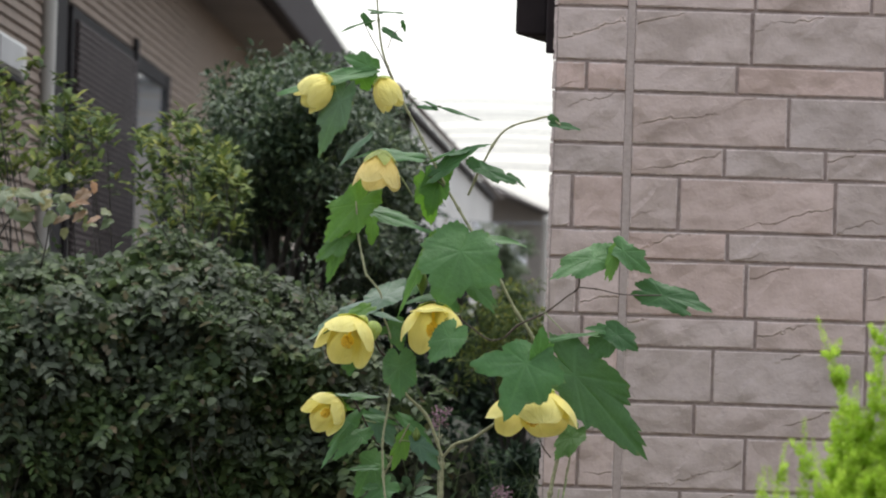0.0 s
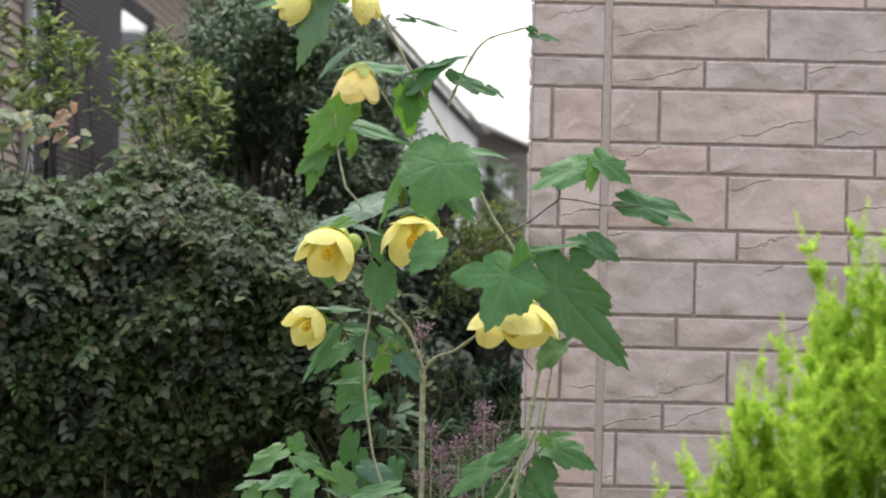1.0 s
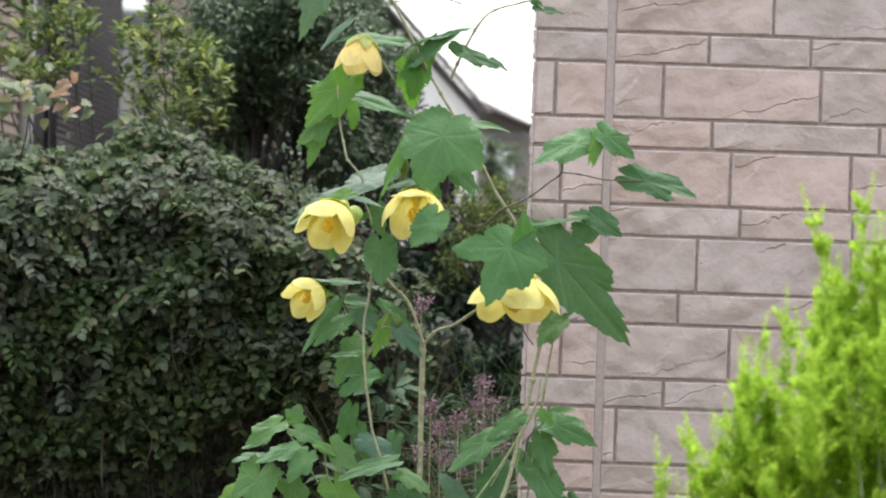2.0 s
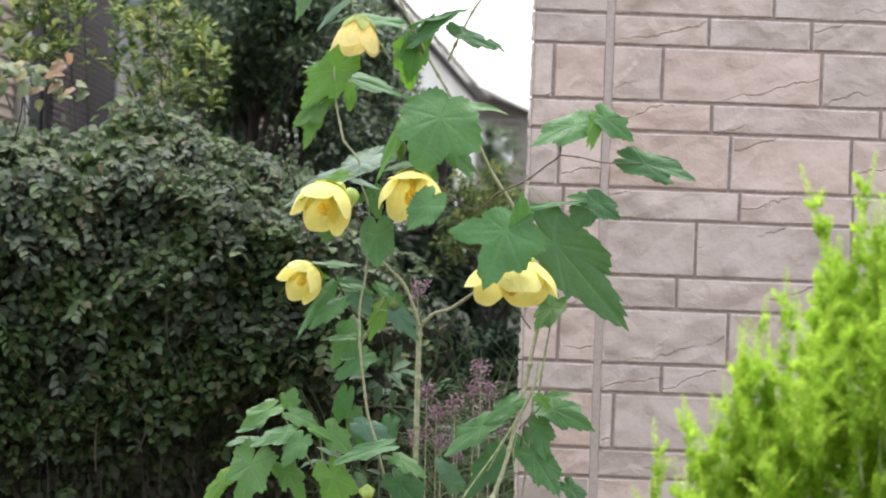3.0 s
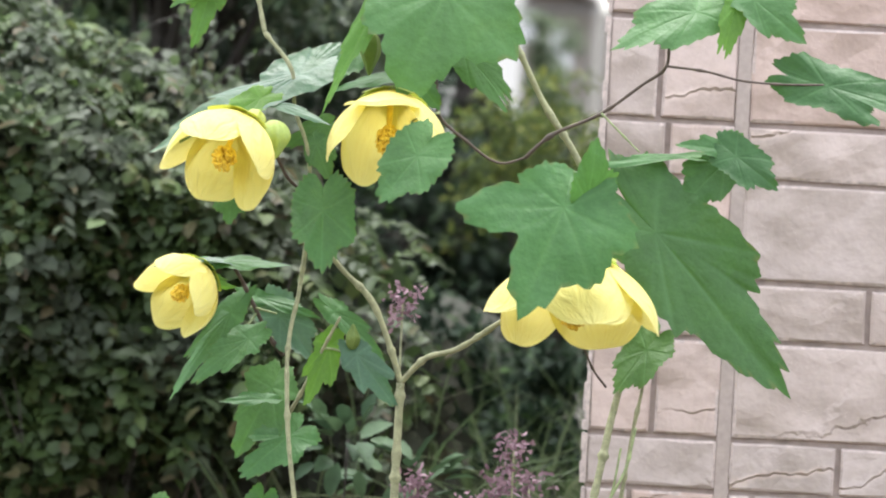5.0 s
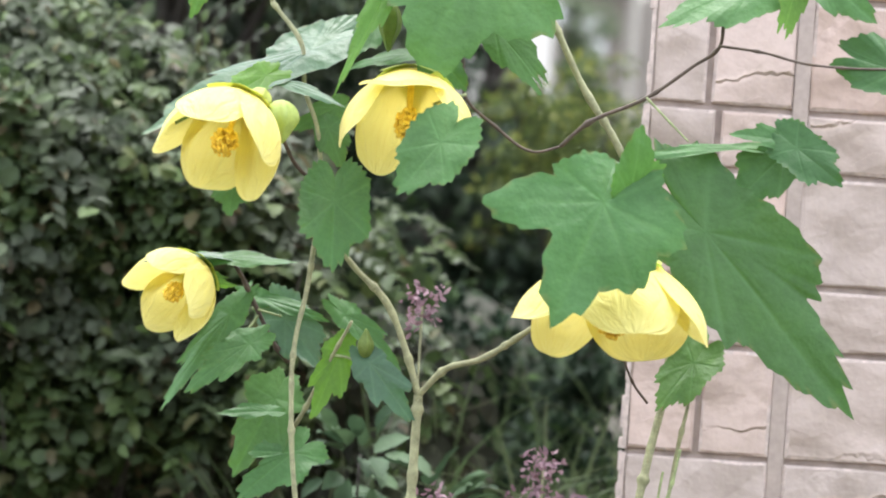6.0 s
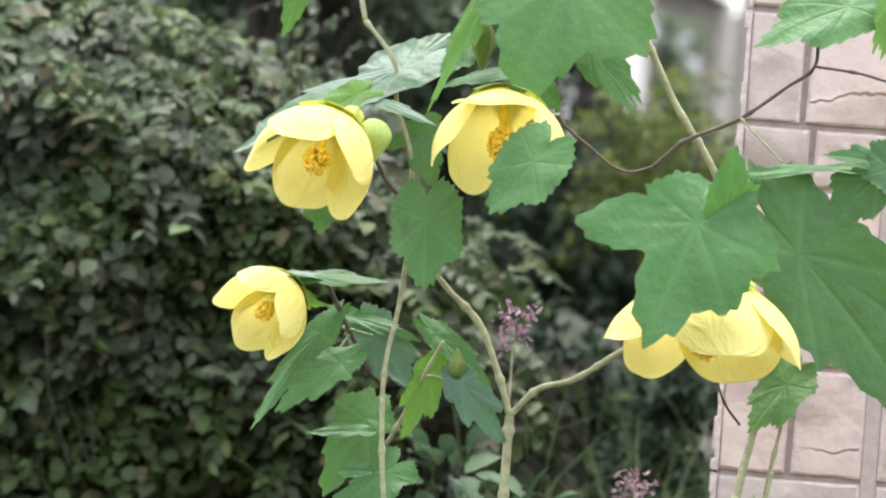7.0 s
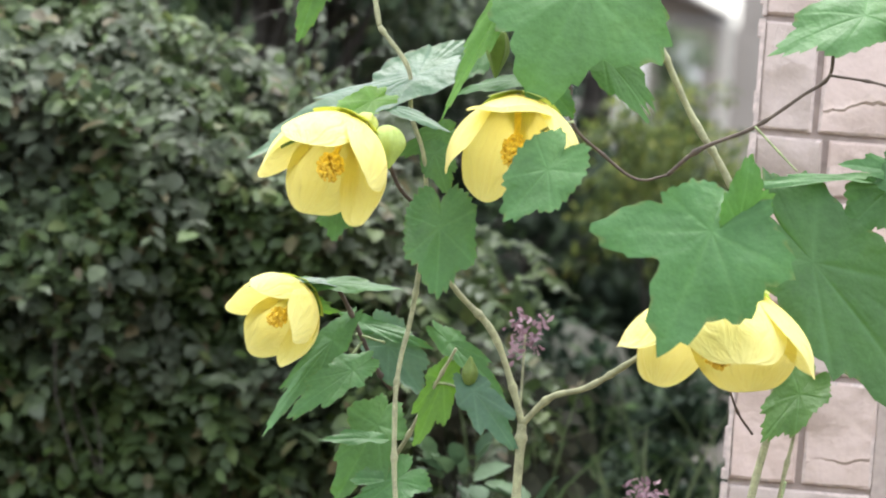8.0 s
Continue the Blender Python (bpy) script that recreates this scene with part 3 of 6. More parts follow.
    under(rest, house)


build_clad_house()


# ---- the tan house behind the hedge ----
def build_tan_house():
    house = thing("house", (-1.6, 8, 0), "tan sided house with dark window shutters", "house")
    wx, y0, y1, top = -0.728, 1.9, 13.6, 2.775
    box("wall", (-3.2, y0, 0), (wx - 0.012, y1, top), SIDING, house, "tan wall")
    z = 2.0
    while z < top - 0.01:
        spans = ((y0, 3.46), (3.73, 3.80), (6.63, y1)) if z < 2.54 else ((y0, y1),)
        for a, b in spans:
            bm = bmesh.new()
            add_box(bm, (wx - 0.012, a, z), (wx + 0.004, b, z + 0.0175))
            for v in bm.verts:
                if v.co.z > z + 0.01 and v.co.x > wx:
                    v.co.x -= 0.005
            under(part("siding_board", bm, SIDING, None, "", False), house)
        z += 0.0185
    box("soffit", (wx - 0.01, y0 - 0.4, 2.772), (-0.575, 12.95, 2.786), SOFFIT, house, "grey soffit under the eaves")
    box("fascia", (-0.590, y0 - 0.47, 2.772), (-0.546, 13.02, 2.897), FASCIA, house, "dark brown fascia board", 0.004)
    bm = bmesh.new()
    add_box(bm, (-3.4, y0 - 0.45, 2.862), (-0.552, 13.0, 2.895))
    for v in bm.verts:
        v.co.z += (-0.552 - max(v.co.x, -1.9)) * 0.4
    under(part("roof", bm, ROOFTILE, None, "dark tiled roof", False), house)
    tube("downpipe", [(wx + 0.012, 3.30, 0), (wx + 0.012, 3.30, 1.4), (wx + 0.012, 3.30, 2.2), (wx + 0.012, 3.30, 2.77)], 0.013, 0.013, PIPE, house, "beige downpipe", 12)
    box("shutter_post", (wx, 3.47, 1.0), (wx + 0.012, 3.72, 2.77), ALU, house, "dark brown upright casing", 0.004)
    # shutter of many slats
    shutter = box("shutter", (wx - 0.004, 3.80, 1.55), (wx + 0.014, 5.46, 2.545), ALU, house, "dark brown louvred shutter", 0.003)
    z = 2.06
    while z < 2.53:
        bm = bmesh.new()
        add_box(bm, (wx + 0.012, 3.86, z), (wx + 0.022, 5.42, z + 0.006))
        for v in bm.verts:
            if v.co.x > wx + 0.02:
                v.co.z -= 0.005
        s = part("slat", bm, SHUTTER, None, "", False)
        s.parent = shutter
        z += 0.0112
    box("shutter_rail", (wx + 0.01, 5.44, 1.5), (wx + 0.020, 5.50, 2.57), ALU, house, "", 0.003)
    win = box("window", (wx - 0.006, 5.50, 1.5), (wx + 0.006, 6.62, 2.545), ALU, house, "dark framed window", 0.002)
    for nm, lo, hi, mat in (("pane", (wx + 0.007, 5.53, 1.55), (wx + 0.010, 6.50, 2.515), glass), ("window_frame", (wx + 0.006, 6.50, 1.5), (wx + 0.016, 6.62, 2.545), ALU),
                            ("window_frame", (wx + 0.006, 5.50, 2.515), (wx + 0.014, 6.50, 2.545), ALU)):
        ob = box(nm, lo, hi, mat, None, "", 0.001)
        ob.parent = win
    unit = thing("air_conditioner", (wx + 0.01, 2.5, 2.36), "small pale outdoor unit on the tan wall", "air conditioner")
    box("casing", (wx + 0.004, 2.20, 2.372), (wx + 0.022, 2.76, 2.425), PIPE, unit, "", 0.006)
    box("grille", (wx + 0.020, 2.24, 2.378), (wx + 0.026, 2.66, 2.418), PLASTER, unit, "pale grille", 0.002)
    box("bracket", (wx + 0.004, 2.22, 2.362), (wx + 0.022, 2.74, 2.371), ALU, unit, "", 0.002)


build_tan_house()


# ---- far houses, washing, cables ----
FAR_EAVES = 3.32


def build_far_houses():
    h = thing("house", (-0.3, 6, 0), "white plastered neighbouring house with a sloping dark roof", "house")
    bm = bmesh.new()
    a, b = Vector((-0.147, 4.5, 0)), Vector((-0.022, 6.4, 0))
    za, zb = 2.40, 2.302
    quad = [a, b, b + Vector((-0.16, 0.3, 0)), a + Vector((-0.16, 0.3, 0))]
    lo = [bm.verts.new(p + Vector((-0.008, 0, 0))) for p in quad]
    hi = [bm.verts.new(p + Vector((-0.008, 0, zt))) for p, zt in zip(quad, (za - 0.004, zb - 0.004, zb, za))]
    bm.faces.new(lo[::-1])
    bm.faces.new(hi)
    for i in range(4):
        j = (i + 1) % 4
        bm.faces.new((lo[i], lo[j], hi[j], hi[i]))
    under(part("wall", bm, PLASTER, None, "white plastered wall", False), h)
    bm = bmesh.new()
    ext = (a - b).normalized() * 0.5
    edge = [a + ext + Vector((0, 0, za + 0.026)), b + Vector((0, 0, zb))]
    back = [p + Vector((-0.20, 0.35, 0.05)) for p in edge]
    for up in (0.0, 0.010):
        for p in (edge[0], edge[1], back[1], back[0]):
            bm.verts.new(p + Vector((0, 0, up)))
    bm.verts.ensure_lookup_table()
    v = bm.verts
    for q in ((3, 2, 1, 0), (4, 5, 6, 7), (0, 1, 5, 4), (1, 2, 6, 5), (2, 3, 7, 6), (3, 0, 4, 7)):
        bm.faces.new([v[i] for i in q])
    under(part("roof", bm, ROOFTILE, None, "dark sloping roof", False), h)
    tube("gutter", [tuple(edge[0] + Vector((0.012, 0, 0.008))), tuple((edge[0] + edge[1]) / 2 + Vector((0.012, 0, 0.008))), tuple(edge[1] + Vector((0.012, 0, 0.008)))], 0.005, 0.005, SOFFIT, h, "grey gutter", 10)
    box("window", (-0.075, 5.55, 1.6), (-0.060, 5.85, 2.16), ALU, h, "dark window", 0.002)

    g = thing("house", (-0.1, 8, 0), "grey brown house with a tiled roof", "house")
    bm = bmesh.new()
    rim = [(-0.30, 0.0), (0.150, 0.0), (0.150, 2.260), (0.088, 2.282), (-0.022, 2.327), (-0.30, 2.405)]
    ends = [[bm.verts.new((x, y, z)) for x, z in rim] for y in (6.8, 8.5)]
    bm.faces.new(ends[0])
    bm.faces.new(ends[1][::-1])
    for k in range(6):
        m = (k + 1) % 6
        bm.faces.new((ends[0][m], ends[0][k], ends[1][k], ends[1][m]))
    under(part("wall", bm, GREYWALL, None, "grey brown wall", False), g)
    bm = bmesh.new()
    for p in ((-0.32, 6.70, 2.416), (-0.022, 6.66, 2.332), (0.088, 6.74, 2.286), (0.088, 8.6, 2.286), (-0.32, 8.6, 2.416)):
        bm.verts.new(p)
    bm.verts.ensure_lookup_table()
    f = bm.faces.new(list(bm.verts))
    r = bmesh.ops.extrude_face_region(bm, geom=[f])
    bmesh.ops.translate(bm, verts=[e for e in r["geom"] if isinstance(e, bmesh.types.BMVert)], vec=(0, 0, 0.009))
    bmesh.ops.recalc_face_normals(bm, faces=bm.faces)
    under(part("roof", bm, ROOFTILE, None, "grey tiled roof", False), g)
    box("wall", (0.100, 7.0, 0), (0.30, 8.4, 2.40), GREYWALL, g, "grey brown gable wall", 0.004)
    tube("gutter", [(-0.03, 6.655, 2.334), (0.03, 6.69, 2.313), (0.092, 6.735, 2.290)], 0.0045, 0.0045, SOFFIT, g, "", 8)
    tube("downpipe", [(0.082, 6.735, 2.283), (0.080, 6.77, 2.1), (0.080, 6.78, 1.0), (0.080, 6.78, 0)], 0.006, 0.006, PIPE, g, "", 8)

    # a house far down the lane, mirrored in the window of the tan house
    d = thing("house", (2.0, 27, 0), "distant grey house with a low tiled roof", "house")
    box("wall", (0.35, 25.0, 0), (3.6, 29.0, FAR_EAVES - 0.04), GREYWALL, d, "grey wall", 0.02)
    box("roof", (0.30, 24.9, FAR_EAVES - 0.04), (3.7, 29.1, FAR_EAVES), ROOFTILE, d, "grey tiled roof", 0.01)

    # washing on a line
    rnd = random.Random(8)
    line = thing("clothes_line", (0.0, 5.25, 2.24), "thin clothes line in front of the grey house", "clothes line")
    tube("line", [(-0.10, 5.2, 2.235), (-0.02, 5.25, 2.232), (0.09, 5.3, 2.236)], 0.0008, 0.0008, WIRE, line, "", 5)
    tube("pole", [(-0.10, 5.2, 0), (-0.10, 5.2, 1.2), (-0.10, 5.2, 2.25)], 0.004, 0.004, PIPE, line, "", 6)
    tube("pole", [(0.09, 5.3, 0), (0.09, 5.3, 1.2), (0.09, 5.3, 2.25)], 0.004, 0.004, PIPE, line, "", 6)
    for cx, cz, w, hh in ((-0.042, 2.205, 0.016, 0.05), (-0.006, 2.208, 0.018, 0.040), (0.034, 2.178, 0.034, 0.05)):
        bm = bmesh.new()
        bmesh.ops.create_grid(bm, x_segments=8, y_segments=8, size=0.5)
        for v in bm.verts:
            u, t = v.co.x, v.co.y
            wob = 0.006 * math.sin(u * 11 + cx * 90) * (0.6 - t)
            v.co = Vector((cx + u * w * (1 + 0.25 * (0.5 - t)), 5.24 + wob, cz + t * hh - 0.006 * u * rnd.uniform(0.6, 1)))
        bmesh.ops.solidify(bm, geom=list(bm.faces), thickness=0.001)
        tagged(part("laundry", bm, WHITE), "white cloth hung out to dry on the line", "laundry", "washing on the line")

    for k, (za, zb) in enumerate(((2.81, 2.80), (2.775, 2.78), (2.755, 2.762), (2.715, 2.71), (2.685, 2.675), (2.655, 2.66), (2.605, 2.60))):
        tagged(tube("power_cable", [(-0.750, 13.4, za - 0.10), (-0.2, 14, za), (0.5, 14, zb - 0.004), (2.2, 14, zb + 0.06)], 0.0032, 0.0032, WIRE, None, "", 5),
               "thin dark overhead cable against the sky", "cable", "overhead cables")


build_far_houses()


# ---- an added house, unseen behind the viewer, that blocks low sky light ----
def build_sky_blocking_house():
    h = thing("house", (0, -11, 0), "plain tan house added out of view to block low sky light", "house")
    box("wall", (-9, -13, 0), (9, -9.5, 3.3), SIDING, h, "tan wall", 0.02)
    box("roof", (-9.4, -13.4, 3.3), (9.4, -9.1, 3.5), ROOFTILE, h, "grey roof", 0.03)
    for x in (-6, -2.5, 1.5, 5.5):
        box("window", (x, -9.52, 1.0), (x + 1.6, -9.47, 2.2), ALU, h, "dark window", 0.01)


build_sky_blocking_house()


# ---- hedge, trees and shrubs behind ----
def tip(rnd, lean=(0, -0.5, -0.1), spread=1.0):
    return (lean[0] + rnd.gauss(0, 0.55) * spread, lean[1] + rnd.gauss(0, 0.4) * spread, lean[2] + rnd.gauss(0, 0.55) * spread)


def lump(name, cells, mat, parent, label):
    """A solid dark mass that stands in for the twigs and shade inside a shrub."""
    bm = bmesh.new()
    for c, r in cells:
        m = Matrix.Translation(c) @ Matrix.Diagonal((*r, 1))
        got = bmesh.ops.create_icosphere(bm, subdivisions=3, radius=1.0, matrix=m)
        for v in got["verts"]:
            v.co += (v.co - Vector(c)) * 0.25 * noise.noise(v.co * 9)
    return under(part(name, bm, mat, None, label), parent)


def hedge_top(x):
    rise = 0.045 * min(1.0, max(0.0, -0.17 - x) * 4.5)
    return 2.020 + rise + 0.042 * math.exp(-((x + 0.36) / 0.06) ** 2) + 0.014 * noise.noise(Vector((x * 5.5, 0.3, 0))) + 0.010 * noise.noise(Vector((x * 17, 1.3, 0))) - 0.8 * max(0.0, x + 0.15)


def hem(x):
    """How far the cover of lit-toned leaves hangs down from the hedge top."""
    return 0.22 + 1.1 * min(0.13, max(0.0, -0.20 - x)) + 0.03 * noise.noise(Vector((x * 9, 6.1, 0)))


def build_hedge():
    hedge = thing("hedge", (-0.6, 1.1, 0), "dense dark hedge overgrown with creeper leaves", "hedge")
    rnd = random.Random(21)
    # spots take the lit leaf colour, dry the colour darkened for shade
    spots, dry = [], []
    def surface(x, z):
        depth = hedge_top(x) - z
        bulge = 0.060 * noise.noise(Vector((x * 6, z * 6, 2))) + 0.050 * noise.noise(Vector((x * 15, z * 15, 5)))
        return 0.86 + bulge + max(0.0, 0.06 - depth) * 2.2 + 0.10 * max(0, x + 0.25) + min(0.28, 0.9 * max(0.0, depth - hem(x)))

    for _ in range(6400):
        x = rnd.uniform(-0.95, -0.03)
        top = hedge_top(x)
        z = top + 0.01 - hem(x) * rnd.random() ** 1.25 if rnd.random() < 0.85 else rnd.uniform(1.35, top)
        if x > -0.13 + 0.03 * rnd.random() and rnd.random() < 0.85:
            continue
        if top - z > hem(x) + 0.05 and noise.noise(Vector((x * 9, z * 9, 8))) < 0.12 + 0.2 * rnd.random():
            continue
        p = Vector((x, surface(x, z) + abs(rnd.gauss(0, 0.035)), z))
        d = Vector((rnd.gauss(0, 0.8), -0.7, rnd.uniform(-0.3, 0.5))).normalized()
        side = d.cross(Vector((0, 0, 1))).normalized()
        size = rnd.choice((0.0055, 0.007, 0.0085, 0.0105, 0.0145)) * rnd.uniform(0.85, 1.15)
        tiltz = rnd.gauss(0, 0.35)
        for k in range(rnd.randint(5, 9)):
            p = p + d * size * 0.60
            d = (d + Vector((0, 0, -0.16))).normalized()
            for sgn in (-1, 1):
                if rnd.random() < 0.12:
                    continue
                s = size * rnd.uniform(0.75, 1.2)
                n = Vector((rnd.gauss(0, 0.4), -0.40 + rnd.gauss(0, 0.35), 1.0)) + side * sgn * tiltz
                spots.append((tuple(p), tuple(side * sgn + d * 0.7 + Vector((0, 0, rnd.gauss(-0.2, 0.25)))), tuple(n), s, s * rnd.uniform(0.5, 0.8)))
    for _ in range(12000):
        x = rnd.uniform(-0.95, -0.03)
        z = rnd.uniform(1.35, hedge_top(x) - 0.02)
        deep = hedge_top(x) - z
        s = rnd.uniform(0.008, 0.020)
        # below the hem and at the right end, shade comes from darker leaves
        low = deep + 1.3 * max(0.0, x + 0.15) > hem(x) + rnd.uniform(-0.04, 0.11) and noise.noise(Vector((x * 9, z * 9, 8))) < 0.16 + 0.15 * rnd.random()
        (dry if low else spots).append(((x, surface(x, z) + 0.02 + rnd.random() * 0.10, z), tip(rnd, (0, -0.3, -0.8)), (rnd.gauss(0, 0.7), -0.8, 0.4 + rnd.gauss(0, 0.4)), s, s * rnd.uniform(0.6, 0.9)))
    for _ in range(17000):
        x = rnd.uniform(-0.95, -0.12)
        z = hedge_top(x) - rnd.uniform(0.0, hem(x) + 0.08)
        s = rnd.uniform(0.007, 0.014)
        spots.append(((x, surface(x, z) + 0.01 + rnd.random() * 0.06, z), tip(rnd, (0, -0.4, -0.5), 1.3), (rnd.gauss(0, 0.8), -0.8, 0.6 + rnd.gauss(0, 0.5)), s, s * rnd.uniform(0.55, 0.9)))
    for _ in range(2700):
        x = rnd.uniform(-0.95, -0.14)
        z = hedge_top(x) + rnd.uniform(-0.03, 0.012)
        s = rnd.uniform(0.008, 0.016)
        spots.append(((x, 0.95 + rnd.random() ** 1.5 * 0.5, z + rnd.gauss(0, 0.008)), tip(rnd, (0, -0.3, 0.2)), (rnd.gauss(0, 0.5), -0.35, 1), s, s * 0.85))
    for _ in range(4200):
        x, z = rnd.uniform(-1.0, 0.02), rnd.uniform(0.02, 1.36)
        s = rnd.uniform(0.028, 0.045)
        spots.append(((x, 1.46 + 0.05 * noise.noise(Vector((x * 6, z * 6, 2))), z), tip(rnd, (0, -0.55, -0.45)), (rnd.gauss(0, 0.5), -0.8, 0.6), s, s * 0.8))
    for _ in range(11000):
        x = rnd.uniform(-0.62, -0.14)
        z = hedge_top(x) - rnd.uniform(0.05, hem(x) + 0.03)
        s = rnd.uniform(0.008, 0.017)
        spots.append(((x, surface(x, z) + rnd.uniform(-0.035, 0.03), z), tip(rnd, (0, -0.6, -0.3), 1.2), (rnd.gauss(0, 0.5), -0.75, 0.9 + rnd.gauss(0, 0.3)), s, s * rnd.uniform(0.6, 0.9)))
    small_leaves("foliage", spots, HEDGE, hedge, "small dull grey green leaves")
    # more shade-coloured leaves thicken the dark lower face
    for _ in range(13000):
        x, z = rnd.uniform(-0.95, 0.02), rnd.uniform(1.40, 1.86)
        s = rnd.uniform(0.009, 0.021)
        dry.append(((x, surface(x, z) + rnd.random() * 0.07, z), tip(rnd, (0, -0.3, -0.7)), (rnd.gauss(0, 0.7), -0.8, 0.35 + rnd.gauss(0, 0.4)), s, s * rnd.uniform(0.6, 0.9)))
    small_leaves("shaded_foliage", dry, SHADED_LEAF, hedge, "dark brown leaves coloured for the shaded lower hedge")
    # bare hanging twigs under the leafy top
    tv, tf = [], []
    for _ in range(260):
        x, z = rnd.uniform(-0.95, -0.02), rnd.uniform(1.42, 1.96)
        y = surface(x, z) + rnd.uniform(-0.03, 0.03)
        w, ln, base = rnd.uniform(-0.03, 0.03), rnd.uniform(0.05, 0.16), len(tv)
        for k in range(4):
            u = k / 3
            c = Vector((x + w * u * u + 0.004 * math.sin(5 * u + x * 90), y + 0.015 * math.sin(3 * u), z - ln * u))
            r = 0.0010 * (1 - 0.5 * u)
            tv += [c + Vector((-r, 0, 0)), c + Vector((r * 0.5, -r, 0)), c + Vector((r * 0.5, r, 0))]
        for k in range(3):
            for j in range(3):
                a, b = base + 3 * k + j, base + 3 * k + (j + 1) % 3
                tf.append((a, b, b + 3, a + 3))
    bare = under(raw("twig_tangle", tv, tf, DRY, None, "bare brown hanging twigs"), hedge)
    bare["kind"] = "stuff"
    # long arching sprays along the top
    sp = []
    for _ in range(9):
        x = rnd.uniform(-0.38, -0.12)
        p = Vector((x, rnd.uniform(0.92, 1.1), hedge_top(x) - 0.01))
        d = Vector((rnd.uniform(-0.3, 0.9), -0.2, rnd.uniform(0.3, 0.8))).normalized()
        pts = [p.copy()]
        for k in range(9):
            p = p + d * 0.009
            d = (d + Vector((0.05, 0, -0.08))).normalized()
            pts.append(p.copy())
            for sgn in (-1, 1):
                if rnd.random() < 0.25:
                    continue
                ln = rnd.uniform(0.005, 0.011)
                sp.append((tuple(p), tuple(d * rnd.uniform(0.2, 0.9) + Vector((rnd.gauss(0, 0.3), sgn * 0.5, sgn * 0.7))), (rnd.gauss(0, 0.4), -0.8, 0.7), ln, ln * rnd.uniform(0.45, 0.7)))
        under(tube("spray_stem", pts, 0.0009, 0.0005, TRUNK, None, "", 5), hedge)
    small_leaves("spray", sp, HEDGE, hedge, "paler feathery sprays on the hedge top")
    # backing lumps behind the leaves, dark in place of real inner shade
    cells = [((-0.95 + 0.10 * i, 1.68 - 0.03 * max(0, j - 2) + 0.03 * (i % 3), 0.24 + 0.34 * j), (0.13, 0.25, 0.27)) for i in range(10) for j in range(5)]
    lump("twig_shade_backing", [(c, r) for c, r in cells], SHADE_CORE, hedge, "dark solid backing for the twigs and shade inside the hedge")
    for k in range(12):
        x = rnd.uniform(-0.6, -0.08)
        z = rnd.uniform(1.75, 2.0)
        w = rnd.uniform(-0.03, 0.03)
        s0 = surface(x, z) - 0.012
        pts = [(x, s0 + 0.02, z), (x + w * 0.4, s0, z - 0.03), (x + w, s0 + 0.004, z - 0.06), (x + w * 0.6, s0 + 0.02, z - 0.10)]
        under(tube("creeper_stem", pts, 0.0011, 0.0008, bark_pale, None, "", 5), hedge)
    return hedge


DRY = bark("dry_twig_bark", (0.045, 0.036, 0.030))
bark_pale = bark("creeper_stem_bark", (0.13, 0.10, 0.075))
build_hedge()


def clump(rnd, spots, centre, radius, count, size, ratio=0.45, upward=0.5, flat=0.7):
    for _ in range(count):
        d = Vector((rnd.gauss(0, 1), rnd.gauss(0, 1), rnd.gauss(0, 1))).normalized()
        r = radius * rnd.random() ** 0.4
        p = Vector(centre) + Vector((d.x * r, d.y * r, d.z * r * flat))
        s = size * rnd.uniform(0.7, 1.25)
        spots.append((tuple(p), tuple(d + Vector((0, -0.2, rnd.uniform(-0.5, 0.4)))), (d.x * 0.6 + rnd.gauss(0, 0.3), d.y * 0.6 - 0.3, upward + d.z + 0.3), s, s * ratio))


def tree(name, label, foot, limbs, crown, leaf, ratio, mat, seed, trunk_r=0.016, group=""):
    """Tapered trunk, limbs that reach into the crown, a crown of many clumps with gaps."""
    rnd = random.Random(seed)
    t = thing(name, foot, label, "tree" if "tree" in name else "shrub", group)
    f = Vector(foot)
    top = f + Vector(limbs[0])
    tube("trunk", [f, f.lerp(top, 0.35) + Vector((0.012, 0, 0)), f.lerp(top, 0.7) - Vector((0.01, 0, 0)), top], trunk_r, trunk_r * 0.55, TRUNK, t, "", 10, 0.4)
    spots = []
    for k, (c, r, n) in enumerate(crown):
        start = f.lerp(top, rnd.uniform(0.86, 0.98))
        c = Vector(c)
        if k % 5 == 0:
            tube("limb", [start, start.lerp(c, 0.5) + Vector((rnd.uniform(-0.02, 0.02), 0, 0.012)), c], trunk_r * 0.42, trunk_r * 0.10, TRUNK, t, "", 6, 0.3)
        for _ in range(max(3, n // 26)):
            o = Vector((rnd.gauss(0, 0.5), rnd.gauss(0, 0.5), rnd.gauss(0, 0.42))) * r
            clump(rnd, spots, c + o, r * 0.32, 26, leaf, ratio)
    small_leaves("crown", spots, mat, t, "")
    return t


def spread(seed, lo, hi, count, r, n):
    rnd = random.Random(seed)
    return [((rnd.uniform(lo[0], hi[0]), rnd.uniform(lo[1], hi[1]), rnd.uniform(lo[2], hi[2])), r * rnd.uniform(0.75, 1.25), n) for _ in range(count)]


def slope_crown(seed, count, r, n):
    """A crown whose upper edge falls away to the right."""
    rnd = random.Random(seed)
    out = []
    while len(out) < count:
        x, z = rnd.uniform(-0.365, -0.115), rnd.uniform(2.08, 2.37)
        top = 2.345 - max(0.0, x + 0.19) * 1.25 + 0.060 * noise.noise(Vector((x * 16, 4.2, 0))) - 0.5 * max(0.0, -0.30 - x)
        if top - 0.20 < z < top:
            out.append(((x, rnd.uniform(1.62, 2.5), z), r, n))
    return out


